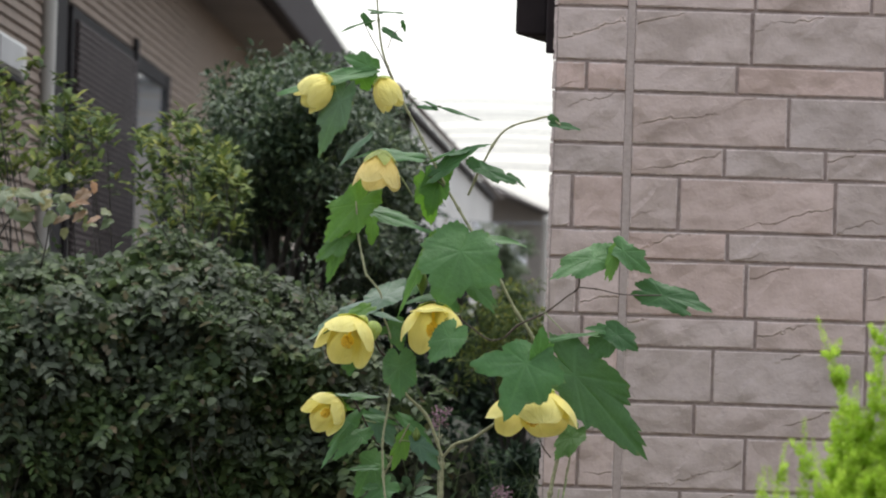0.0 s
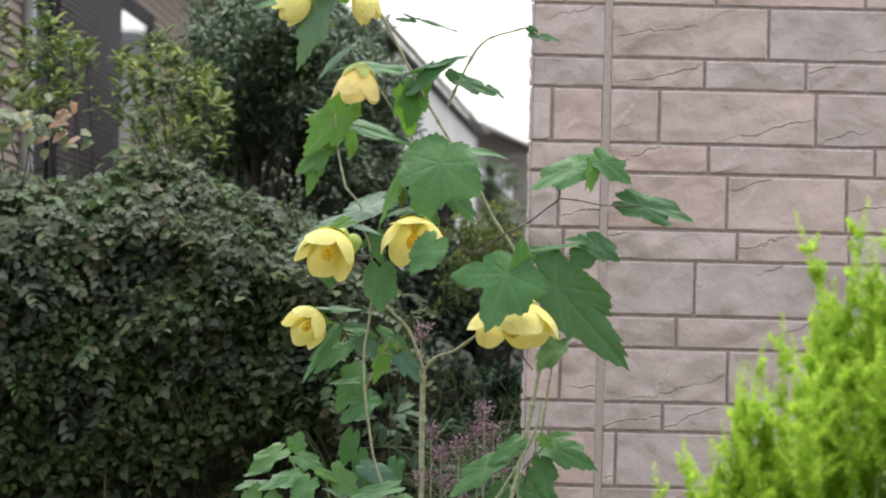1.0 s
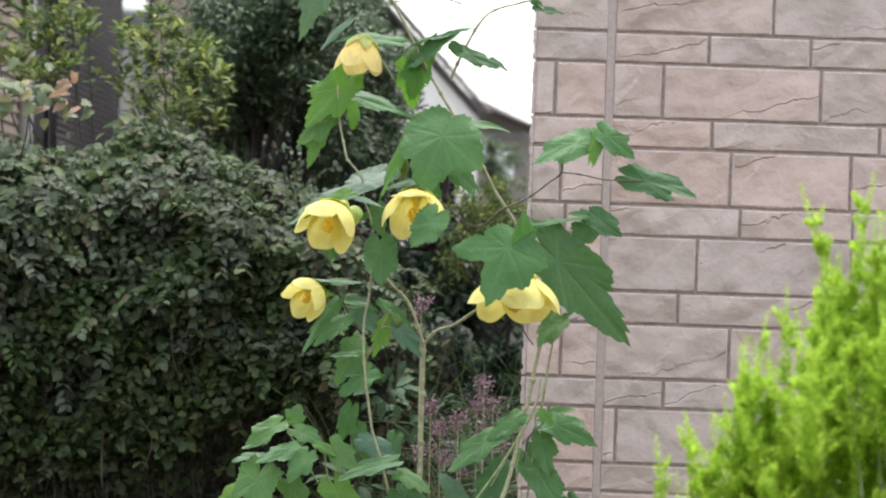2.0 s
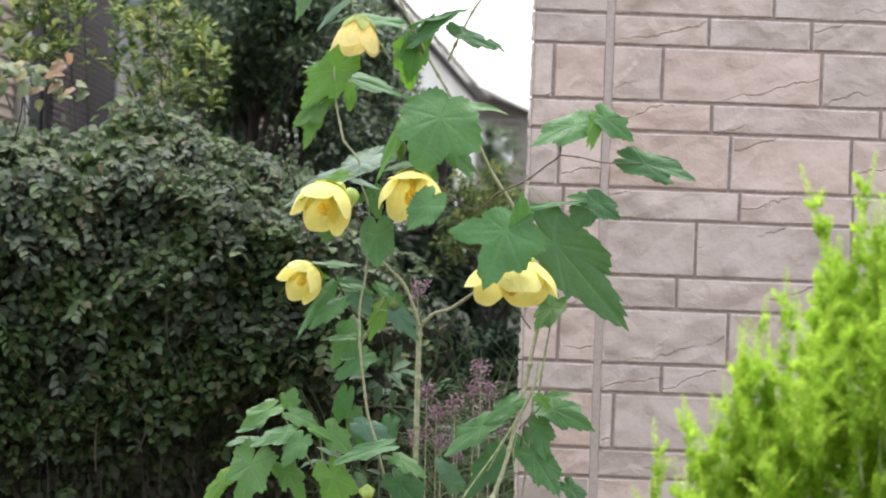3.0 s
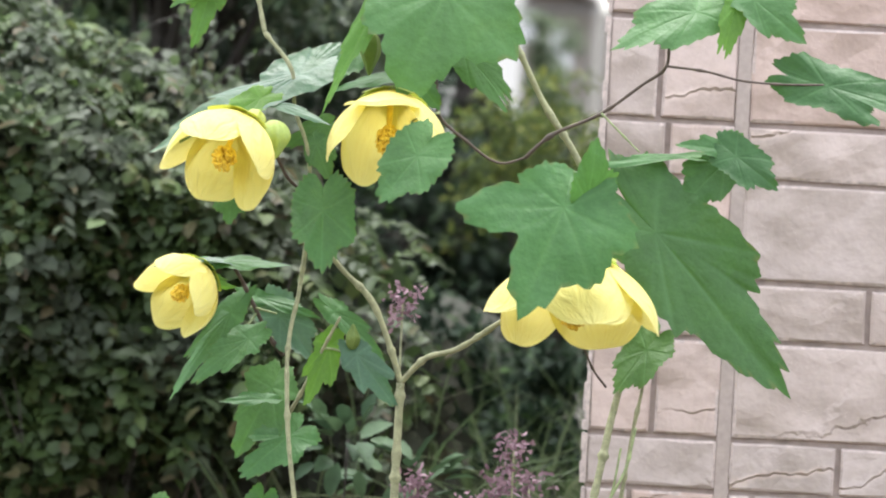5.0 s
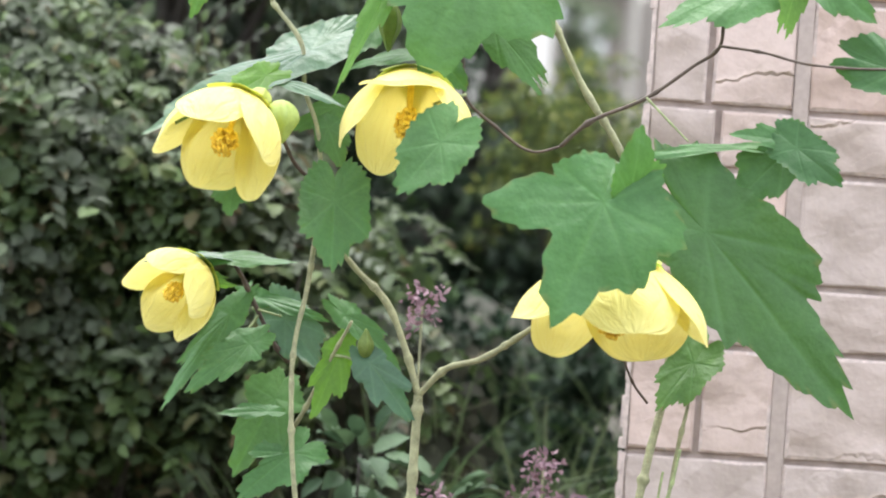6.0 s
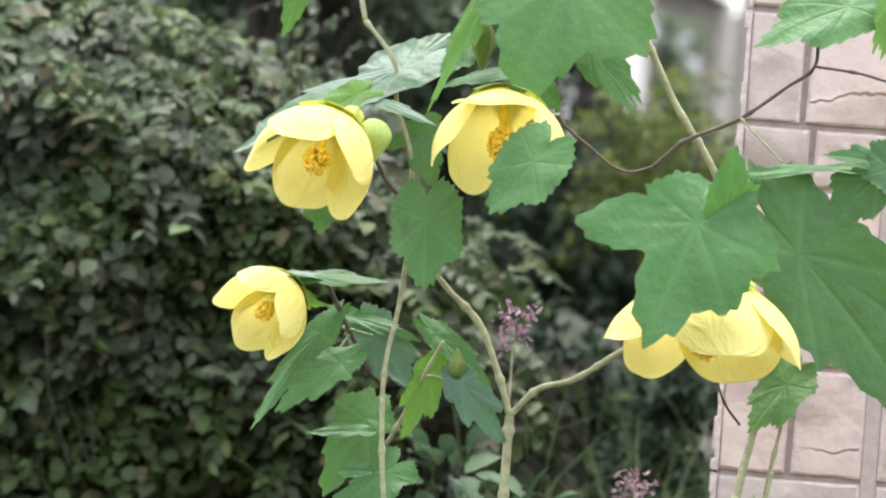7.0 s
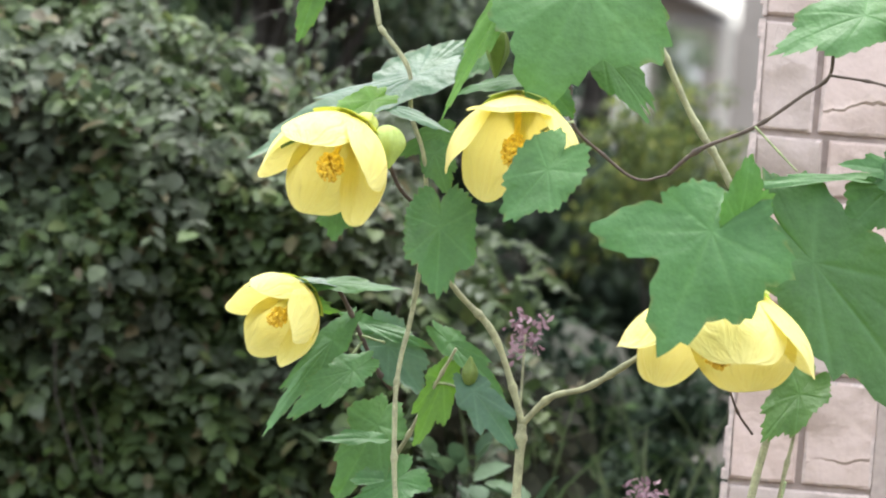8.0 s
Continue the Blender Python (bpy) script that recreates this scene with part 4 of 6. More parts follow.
tree("tree", "dark evergreen tree with bare trunks under a dense crown", (-0.275, 1.85, 0), [(0.0, 0.0, 2.26)], slope_crown(3, 110, 0.052, 360), 0.0115, 0.5, PRIVET, 31, 0.013)
tree("tree", "slender dark evergreen tree behind the hedge", (-0.235, 1.95, 0), [(0.02, 0.0, 2.2)], slope_crown(5, 34, 0.05, 300), 0.012, 0.5, PRIVET, 33, 0.008)
# the GLOOM plants hold the shade behind the hedge in their leaf colour
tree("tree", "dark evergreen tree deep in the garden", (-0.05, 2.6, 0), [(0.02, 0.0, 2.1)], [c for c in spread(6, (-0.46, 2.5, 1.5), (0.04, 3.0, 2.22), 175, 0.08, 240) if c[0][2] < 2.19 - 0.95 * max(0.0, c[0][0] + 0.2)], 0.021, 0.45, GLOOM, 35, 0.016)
tree("shrub", "evergreen shrub with leaves coloured near black for deep shade", (-0.02, 1.5, 0), [(0.01, 0.0, 1.7)], spread(9, (-0.12, 1.45, 1.5), (0.06, 1.7, 1.95), 30, 0.055, 240), 0.013, 0.5, GLOOM, 37, 0.010)
tree("tree", "bushy grey green tree before the grey house", (0.022, 5.0, 0), [(0.0, 0.0, 2.10)], spread(12, (0.0, 4.95, 1.86), (0.062, 5.1, 2.215), 52, 0.026, 150), 0.010, 0.5, SAGE, 39, 0.006)
tree("shrub", "yellowing shrub beside the house corner", (0.06, 1.9, 0), [(0.0, 0.0, 1.9)], spread(15, (0.0, 1.8, 1.92), (0.085, 2.0, 2.055), 34, 0.030, 150), 0.010, 0.35, AZALEA, 41, 0.008)
# added shrub: dark filler over a pale gap beside the wall
tree("shrub", "low shade-dark evergreen shrub added to fill the gap behind the house corner", (0.11, 1.3, 0), [(0.0, 0.0, 1.6)], spread(22, (0.03, 1.2, 1.45), (0.19, 1.45, 1.84), 40, 0.035, 200), 0.013, 0.5, GLOOM, 45, 0.008)
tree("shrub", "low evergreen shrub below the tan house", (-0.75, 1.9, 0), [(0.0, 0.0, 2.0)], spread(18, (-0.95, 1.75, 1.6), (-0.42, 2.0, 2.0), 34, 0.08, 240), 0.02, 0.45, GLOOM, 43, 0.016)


def build_azalea(name, foot, box_lo, box_hi, tufts, seed, mat, label):
    rnd = random.Random(seed)
    a = thing(name, foot, label, "shrub")
    f = Vector(foot)
    spots = []
    for k in range(tufts):
        p = Vector((rnd.uniform(box_lo[0], box_hi[0]), rnd.uniform(box_lo[1], box_hi[1]), 0))
        u = (p.x - box_lo[0]) / (box_hi[0] - box_lo[0])
        p.z = box_lo[2] + (box_hi[2] - box_lo[2]) * rnd.random() * (0.55 + 0.45 * math.sin(2.5 * u + 0.75)) 
        if k % 7 == 0:
            b = f + Vector((0, 0, 1.75))
            pts = [b, b.lerp(p, 0.5) + Vector((rnd.uniform(-0.03, 0.03), 0, -0.02)), b.lerp(p, 0.8) + Vector((rnd.uniform(-0.012, 0.012), 0, -0.01)), p]
            under(tube("branch", pts, 0.0020, 0.0007, TRUNK, None, "", 6, 0.3), a)
        for j in range(rnd.randint(9, 14)):
            ang = rnd.uniform(0, 6.28)
            d = Vector((math.cos(ang), math.sin(ang) * 0.8, rnd.uniform(-0.1, 1.1)))
            s = rnd.uniform(0.013, 0.024)
            q = p + Vector((rnd.gauss(0, 0.005), rnd.gauss(0, 0.005), rnd.gauss(0, 0.006)))
            spots.append((tuple(q), tuple(d), (-d.x * 0.4, -d.y * 0.4 - 0.3, 1.0), s, s * 0.42))
    tube("trunk", [f, f + Vector((0.01, 0, 0.6)), f + Vector((-0.01, 0, 1.3)), f + Vector((0, 0, 1.8))], 0.012, 0.006, TRUNK, a, "", 8, 0.4)
    small_leaves("crown", spots, mat, a, "yellow green leaf tufts")


build_azalea("azalea", (-0.50, 1.40, 0), (-0.66, 1.2, 2.17), (-0.478, 1.6, 2.34), 80, 51, AZALEA, "yellow green azalea bush with leaf tufts on thin branches")
build_azalea("azalea", (-0.36, 1.36, 0), (-0.440, 1.2, 2.12), (-0.30, 1.6, 2.275), 95, 53, AZALEA, "yellow green azalea bush before the dark tree")


def build_vine():
    rnd = random.Random(61)
    v = thing("vine", (-0.51, 0.87, 2.09), "creeper with pale and rust red leaves on the hedge", "vine")
    under(tube("vine_stem", [(-0.60, 0.90, 2.07), (-0.55, 0.87, 2.135), (-0.50, 0.87, 2.14), (-0.43, 0.88, 2.10)], 0.0014, 0.0008, TRUNK, None, "", 6), v)
    under(tube("vine_stem", [(-0.53, 0.90, 2.06), (-0.52, 0.87, 2.11), (-0.525, 0.86, 2.15)], 0.0012, 0.0007, TRUNK, None, "", 6), v)
    for k in range(50):
        x = rnd.uniform(-0.60, -0.44)
        s = rnd.uniform(0.013, 0.022)
        me = leaf_mesh(s, s * rnd.uniform(0.75, 0.95), 1, 400 + k, 60, 0.25)
        mat = RUST[rnd.choice((0, 0, 1, 2, 3, 0))]
        me.materials.append(mat)
        ob = link("leaf", me, mat, None)
        at = (x, rnd.uniform(0.83, 0.90), 2.142 + rnd.gauss(0, 0.016) - 0.2 * max(0.0, x + 0.50))
        ob.matrix_world = frame_of(at, (rnd.gauss(0, 0.9), -0.5, -0.35 + rnd.gauss(0, 0.3)), (rnd.gauss(0, 0.4), -0.8, rnd.uniform(0.4, 1.0)))
        ob.parent = v
        ob.matrix_parent_inverse = Matrix.Translation(v.location).inverted()


build_vine()


# ---- weeds, grass and mauve flowers behind the plant ----
def build_undergrowth():
    rnd = random.Random(71)
    verts, faces = [], []
    for _ in range(1500):
        x, y = rnd.uniform(-0.14, 0.24), rnd.uniform(0.80, 1.4)
        base = Vector((x, y, rnd.uniform(1.42, 1.725)))
        ln, bend = rnd.uniform(0.09, 0.20), rnd.gauss(0, 1.5)
        w = rnd.uniform(0.0009, 0.0022)
        a = len(verts)
        for k in range(5):
            u = k / 4
            p = base + Vector((bend * ln * u * u * 0.6, -0.10 * u * u, ln * (u - 0.32 * u * u * abs(bend))))
            ww = w * (1 - u * 0.9)
            verts += [p + Vector((-ww, 0, 0)), p + Vector((ww, 0.0006, 0))]
        for k in range(4):
            faces.append((a + 2 * k, a + 2 * k + 1, a + 2 * k + 3, a + 2 * k + 2))
    for _ in range(230):
        base = Vector((rnd.uniform(-0.02, 0.12), rnd.uniform(0.50, 0.85), rnd.uniform(1.58, 1.73)))
        ln, bend, w, a = rnd.uniform(0.06, 0.12), rnd.choice((-1, 1)) * rnd.uniform(0.8, 2.2), rnd.uniform(0.0006, 0.0016), len(verts)
        for k in range(6):
            u = k / 5
            p = base + Vector((bend * ln * u * u * 0.6, -0.06 * u * u, ln * (u - 0.30 * u * u * abs(bend))))
            ww = w * (1 - u * 0.9)
            verts += [p + Vector((-ww * 0.6, 0, -ww)), p + Vector((ww * 0.6, 0.0004, ww))]
        for k in range(5):
            faces.append((a + 2 * k, a + 2 * k + 1, a + 2 * k + 3, a + 2 * k + 2))
    for _ in range(900):
        x, y = rnd.uniform(-0.25, 0.10), rnd.uniform(0.45, 1.25)
        a = len(verts)
        ln, bend = rnd.uniform(0.9, 1.5), rnd.gauss(0, 0.12)
        for k in range(5):
            u = k / 4
            p = Vector((x + bend * u * u, y, ln * u))
            verts += [p + Vector((-0.003 * (1 - u * 0.9), 0, 0)), p + Vector((0.003 * (1 - u * 0.9), 0.001, 0))]
        for k in range(4):
            faces.append((a + 2 * k, a + 2 * k + 1, a + 2 * k + 3, a + 2 * k + 2))
    g = raw("grass", verts, faces, GRASS, None, "", True)
    tagged(g, "tangled thin grey green grass behind the plant", "grass", kind="stuff")
    for c, n, s in (((-0.05, 0.55, 1.795), 22, 0.026), ((-0.01, 0.58, 1.765), 24, 0.028), 
                    ((0.05, 0.7, 1.72), 22, 0.03), ((0.09, 0.72, 1.70), 20, 0.03), ((-0.09, 0.64, 1.68), 24, 0.034), ((0.02, 0.66, 1.64), 30, 0.03)):
        w = thing("weed", (c[0], c[1], 0), "soft grey green weed growing between the grass", "weed", "weeds behind the plant")
        tube("stalk", [(c[0], c[1], 0), (c[0] + 0.01, c[1], 0.7), (c[0] - 0.006, c[1], 1.3), c], 0.0012, 0.0008, TRUNK, w, "", 6)
        spots = []
        clump(rnd, spots, c, 0.032, n, s, 0.5)
        small_leaves("foliage", spots, WEED, w, "", "")
    for k, (x, y, z) in enumerate(((0.0650, 0.291, 1.8038), (0.0574, 0.300, 1.7802), (0.0366, 0.281, 1.7613), (0.0158, 0.291, 1.7519), (0.0224, 0.272, 1.7235), (-0.0106, 0.281, 1.8927), (0.0763, 0.281, 1.7802),
                                   (0.0886, 0.272, 1.7424), (0.0413, 0.262, 1.7093), (-0.0059, 0.272, 1.7235), (0.0650, 0.281, 1.7471), (0.0035, 0.310, 1.7755))):
        f = thing("mauve_flower", (x, y, 0), "dusty mauve flower spike on a thin stalk", "flower", "mauve flowers behind the plant")
        tube("stalk", [(x + 0.02, y, 0), (x + 0.012, y, 0.8), (x + 0.004, y, 1.5), (x, y, z)], 0.0012, 0.0007, STEM[0], f, "", 5)
        sp = []
        for j in range(90):
            d = Vector((rnd.gauss(0, 1), rnd.gauss(0, 1), rnd.gauss(0.3, 0.8))).normalized()
            p = Vector((x, y, z)) + Vector((rnd.gauss(0, 0.0055), rnd.gauss(0, 0.0055), rnd.gauss(0, 0.007)))
            sp.append((tuple(p), tuple(d), (rnd.gauss(0, 1), -1, rnd.gauss(0, 1)), rnd.uniform(0.003, 0.0065), 0.0026))
        small_leaves("flower_head", sp, PINK, f, "", "")


build_undergrowth()


# ---- golden conifer in front of the wall ----
def build_conifer():
    rnd = random.Random(81)
    foot = Vector((0.52, -1.0, 0))
    c = thing("conifer", foot, "bright golden green conifer shrub with upright feathery sprays", "shrub")
    tube("trunk", [foot - Vector((0, 0, 0.23)), foot + Vector((0.01, 0, 0.6)), foot + Vector((-0.01, 0, 1.2)), foot + Vector((0, 0, 1.75))], 0.018, 0.006, TRUNK, c, "", 8, 0.3)
    tips = [(0.247, 1.771), (0.309, 1.792), (0.329, 1.858), (0.352, 1.865), (0.379, 2.02), (0.395, 1.93), (0.414, 1.94), (0.45, 2.036), (0.47, 2.06), (0.36, 1.80), (0.43, 1.99), (0.345, 1.835), (0.292, 1.745), (0.268, 1.735), (0.50, 2.10), (0.53, 2.14), (0.57, 2.10)]
    sprays = [(Vector((x, -1.0 + rnd.uniform(-0.03, 0.03), z)), 0.24) for x, z in tips]
    for _ in range(26):
        x = rnd.uniform(0.27, 0.50)
        sprays.append((Vector((x, -1.0 + rnd.uniform(-0.06, 0.06), 1.725 + (x - 0.24) * 1.30 + rnd.uniform(-0.03, 0.035))), 0.24))
    for _ in range(330):
        x = 0.265 + 0.53 * rnd.random() ** 0.8
        edge = 1.725 + (x - 0.24) * 1.30 if x < 0.5 else 2.10 - (x - 0.55) * 0.9
        z = min(edge - 0.055, 2.1) - rnd.random() ** 1.6 * 0.34
        sprays.append((Vector((x, -1.0 + rnd.uniform(-0.14, 0.14), z)), 0.11))
    for _ in range(190):
        x = rnd.uniform(0.30, 0.75)
        sprays.append((Vector((x, -0.94 + rnd.uniform(-0.08, 0.08), rnd.uniform(1.55, 1.70 + (x - 0.26) * 0.9 if x < 0.52 else 1.93))), 0.11))
    spots = []

    def spray(p, d, ln, r1, n):
        q = p.copy()
        for k in range(n):
            u = k / n
            r = 0.0014 + r1 * min(1.0, u * 1.5) ** 0.7
            for j in range(5):
                a = rnd.uniform(0, 6.28)
                o = Vector((math.cos(a), math.sin(a), rnd.gauss(0, 0.3)))
                s = r * rnd.uniform(0.4, 1.0) + 0.0016
                spots.append((tuple(q + o * r * 0.35), tuple(o * 0.8 - d * rnd.uniform(0.5, 1.0)), (o.x, o.y, -0.3), s, s * 0.5))
            q = q + d * (ln / n)

    for p, ln in sprays:
        d = Vector(((foot.x - p.x) * 0.55 + rnd.gauss(0, 0.12), (foot.y - p.y) * 0.5, -1)).normalized()
        spray(p, d, ln, 0.0075 if ln < 0.2 else 0.0085, 34 if ln < 0.2 else 95)
        for _ in range(7 if ln < 0.2 else 18):
            u = rnd.uniform(0.15, 1.0)
            side = Vector((rnd.gauss(0, 0.5), rnd.gauss(0, 0.5), 0.75)).normalized()
            l2 = rnd.uniform(0.018, 0.045) * (0.5 + u)
            spray(p + d * ln * u + side * l2, -side, l2, 0.0048, 14)
        if rnd.random() < 0.15:
            under(tube("spray_stem", [p + d * ln * 0.2, p + d * ln * 0.6, p + d * ln * 1.2], 0.0006, 0.0016, STEM[1], None, "", 5), c)
    for _ in range(2600):
        a, h = rnd.uniform(0, 6.28), rnd.uniform(0.15, 1.62)
        r = 0.10 + 0.16 * math.sin(min(1.0, h / 1.5) * 2.4)
        p = foot + Vector((math.cos(a) * r * rnd.uniform(0.7, 1.0), math.sin(a) * r * rnd.uniform(0.7, 1.0), h))
        spots.append((tuple(p), (math.cos(a) * 0.6, math.sin(a) * 0.6, 1), (math.cos(a), math.sin(a), -0.3), 0.05, 0.022))
    small_leaves("crown", spots, GOLD, c, "feathery golden green sprays", simple=True)
    c.location = (0.481, -1.699, 0.197)
    c.scale = (0.895, 0.895, 0.895)


build_conifer()


# ---- the flowering abutilon ----
tagged(PLANT, "tall flowering maple shrub with hanging yellow bell flowers", "shrub")
leaf_count = [0]


def leaf(join, end, width, lobes, tone, face, uneven=1.0):
    """A leaf from where its stalk joins to its tip."""
    leaf_count[0] += 1
    j, e = Vector(join), Vector(end)
    me = leaf_mesh((e - j).length, width, lobes, leaf_count[0] * 7 + 3, 132 if width > 0.02 else 72, 0.16, uneven)
    ob = link("leaf", me, LEAF[tone], None)
    ob.matrix_world = frame_of(j, e - j, face)
    return under_matrix(ob, PLANT)


def under_matrix(ob, parent):
    ob.parent = parent
    ob.matrix_parent_inverse = Matrix.Translation(parent.location).inverted()
    return ob


def stem(points, r0, r1, tone):
    return tube("stem", points, r0, r1, STEM[tone], PLANT, "", 9, 0.45)


def petal_mesh(length, radius, wide, seed, flare=0.0, close=0.0, nu=28, nv=19):
    """One petal of a bell about the +z axis: a narrow claw, then a broad round blade hollowed like a spoon."""
    rnd = random.Random(seed)
    ph, wv, grow = rnd.uniform(0, 6.28), rnd.uniform(0.5, 1.2), rnd.uniform(0.95, 1.06)
    lap = rnd.uniform(0.06, 0.11)
    verts, uvs, faces = [], [], []
    for i in range(nu):
        u = math.sin(math.pi / 2 * i / (nu - 1)) ** 0.9
        if u < 0.56:
            half = wide * (0.34 + 0.66 * math.sin(math.pi / 2 * u / 0.56))
        else:
            half = wide * max(0.0, 1 - ((u - 0.56) / 0.4401) ** 2) ** 0.5
        body = radius * (0.10 + (0.86 - 0.22 * close) * math.sin(math.pi / 2 * min(1.0, u * 1.22)) ** 0.85)
        body += radius * (0.62 * flare * u ** 2.6 - 0.20 * close * u ** 3)
        down = length * grow * (u ** 1.22) * (1 - 0.42 * max(0.0, flare) * u * u)
        for k in range(nv):
            v = 2 * k / (nv - 1) - 1
            s = half * v
            q = s / wide
            rr = body + radius * (0.10 * (1 - q * q) * math.sin(math.pi * min(1.0, u)) + lap * q * u)
            rr += wv * radius * 0.045 * u ** 3 * math.sin(4.2 * q + ph) + radius * 0.012 * math.sin(15 * q + ph) * u * (1.2 - u)
            a = s / (radius * 0.42 + body * 0.62)
            h = down - length * 0.07 * q * q * u + wv * radius * 0.04 * u ** 3 * math.sin(5.1 * q + ph * 2)
            verts.append((rr * math.cos(a), rr * math.sin(a), h))
            uvs.append((v * 0.5 + 0.5, u))
    for i in range(nu - 1):
        for k in range(nv - 1):
            a = i * nv + k
            faces.append((a, a + 1, a + nv + 1, a + nv))
    me = bpy.data.meshes.new("petal")
    me.from_pydata(verts, [], faces)
    lay = me.uv_layers.new(name="UVMap")
    for lp in me.loops:
        lay.data[lp.index].uv = uvs[lp.vertex_index]
    me.polygons.foreach_set("use_smooth", [True] * len(me.polygons))
    me.update()
    return me


def flower(at, axis, length, radius, spin=0.0, close=0.0, wide=0.66, mat=None, seed=1, stamens=True, flares=(0, 0, 0, 0, 0), clasp=0.19):
    """A hanging bell: five petals, a green calyx, a brush of stamens. at: where it hangs from; axis: the way it opens.
    The first petal faces the lane, the others follow round the bell."""
    at, z = Vector(at), Vector(axis).normalized()
    x = Vector((0, -1, 0))
    x = (x - z * x.dot(z)).normalized()
    turn = Matrix((x, z.cross(x), z)).transposed().to_4x4()
    f = new("flower")
    f.empty_display_size = 0.01
    f.matrix_world = Matrix.Translation(at)
    f.parent = PLANT
    f.matrix_parent_inverse = Matrix.Translation(PLANT.location).inverted()
    for k in range(5):
        me = petal_mesh(length, radius, radius * wide, seed * 11 + k, flares[k], close)
        ob = link("petal", me, mat or PETAL, f)
        ob.matrix_basis = turn @ Matrix.Rotation(radians(spin + 72 * k), 4, "Z")
    # calyx: five pointed sepals that clasp the base
    verts, faces = [], []
    for k in range(5):
        for i in range(7):
            u = i / 6
            hw = (0.34 + 0.9 * (clasp - 0.19)) * radius * (1 - u ** 1.8) + 0.0008
            rise = clasp * u ** 1.2
            pu = rise ** (1 / 1.22)
            rr = radius * (0.15 + (0.90 - 0.22 * close) * math.sin(math.pi / 2 * min(1, pu * 1.22)) ** 0.85 + 0.10 * math.sin(math.pi * pu))
            for v in (-1, 0, 1):
                a = radians(72 * k + 36 + spin) + v * hw / max(rr, 0.004)
                verts.append((rr * math.cos(a) * (1.02 + 0.03 * v * v), rr * math.sin(a) * 1.02, length * (rise - 0.03)))
        b = k * 21
        for i in range(6):
            for j in range(2):
                faces.append((b + i * 3 + j, b + i * 3 + j + 1, b + i * 3 + j + 4, b + i * 3 + j + 3))
    cal = raw("calyx", verts, faces, CALYX, f, "pale green calyx", True)
    cal.matrix_basis = turn
    if stamens:
        rnd = random.Random(seed)
        bm = bmesh.new()
        bmesh.ops.create_cone(bm, cap_ends=True, segments=8, radius1=radius * 0.06, radius2=radius * 0.045, depth=length * 0.56, matrix=Matrix.Translation((0, 0, length * 0.30)))
        for _ in range(230):
            d = Vector((rnd.gauss(0, 1), rnd.gauss(0, 1), rnd.gauss(0, 1))).normalized() * rnd.uniform(0.65, 1.15)
            p = Vector((d.x * radius * 0.19, d.y * radius * 0.19, length * 0.64 + d.z * radius * 0.23))
            bmesh.ops.create_icosphere(bm, subdivisions=1, radius=radius * rnd.uniform(0.026, 0.048), matrix=Matrix.Translation(p))
        col = part("stamen_brush", bm, STAMEN, f, "orange brush of stamens")
        col.matrix_basis = turn
    return f


def bud(at, axis, length, radius, seed=1, mat=None):
    bm = bmesh.new()
    bmesh.ops.create_uvsphere(bm, u_segments=40, v_segments=14, radius=1.0)
    for v in bm.verts:
        a = math.atan2(v.co.y, v.co.x)
        rib = 1.14 - 0.30 * abs(math.sin(2.5 * a + seed)) + 0.02 * math.cos(15 * a + seed)
        taper = 1 - 0.55 * max(0.0, v.co.z) ** 1.5
        v.co = Vector((v.co.x * radius * rib * taper, v.co.y * radius * rib * taper, v.co.z * length / 2))
        v.co.z += length * 0.12 * max(0.0, v.co.z / length - 0.3) / 0.2
    ob = part("bud", bm, mat or BUD, None, "ribbed pale green bud")
    ob.matrix_world = Matrix.Translation(at) @ Vector(axis).normalized().to_track_quat("Z", "Y").to_matrix().to_4x4()
    return under_matrix(ob, PLANT)


flower((-0.103, -0.042, 2.002), (-0.24, -0.52, -0.84), 0.047, 0.031, 24, 0.0, 0.76, seed=2, flares=(0.22, 0.25, 0.0, -0.05, 0.1))
flower((-0.016, -0.018, 2.022), (0.02, -0.34, -0.94), 0.048, 0.0335, 4, 0.0, 0.72, seed=3, flares=(1.15, 0.18, 0.05, 0.0, 0.15))
flower((0.0985, -0.065, 1.934), (0.03, -0.17, -0.98), 0.054, 0.044, -14, 0.0, 0.80, seed=4, flares=(0.22, 0.45, 0.10, 0.10, 0.30))
flower((-0.120, -0.015, 1.910), (-0.52, -0.60, -0.55), 0.038, 0.0235, 40, 0.0, 0.76, seed=5, flares=(0.10, 0.20, 0.0, 0.0, 0.05))
flower((-0.080, 0.000, 2.193), (-0.12, -0.05, -1.0), 0.051, 0.0235, 20, 0.2, 0.85, PETAL_CREAM, seed=6, stamens=False, flares=(0.55, 0.45, 0.35, 0.35, 0.45), clasp=0.36)
flower((-0.140, 0.000, 2.272), (-0.75, -0.25, -0.65), 0.042, 0.0245, 40, 0.8, 0.85, seed=7, stamens=False)
flower((-0.086, 0.010, 2.276), (0.45, -0.15, -0.85), 0.037, 0.0205, 0, 0.8, 0.85, seed=8, stamens=False)
bud((-0.094, -0.045, 2.001), (-0.2, -0.4, -0.6), 0.013, 0.0058, 1)
bud((-0.082, -0.045, 1.991), (0.1, -0.2, -1), 0.021, 0.0088, 2)
bud((-0.031, 0.0, 1.875), (0, -0.1, 1), 0.014, 0.0044, 3, BUD_GREEN)
bud((-0.030, 0.0, 2.046), (0, -0.1, -1), 0.024, 0.0058, 4, BUD_GREEN)
bud((-0.051, -0.06, 1.668), (0, -0.5, 0.8), 0.016, 0.0085, 5)


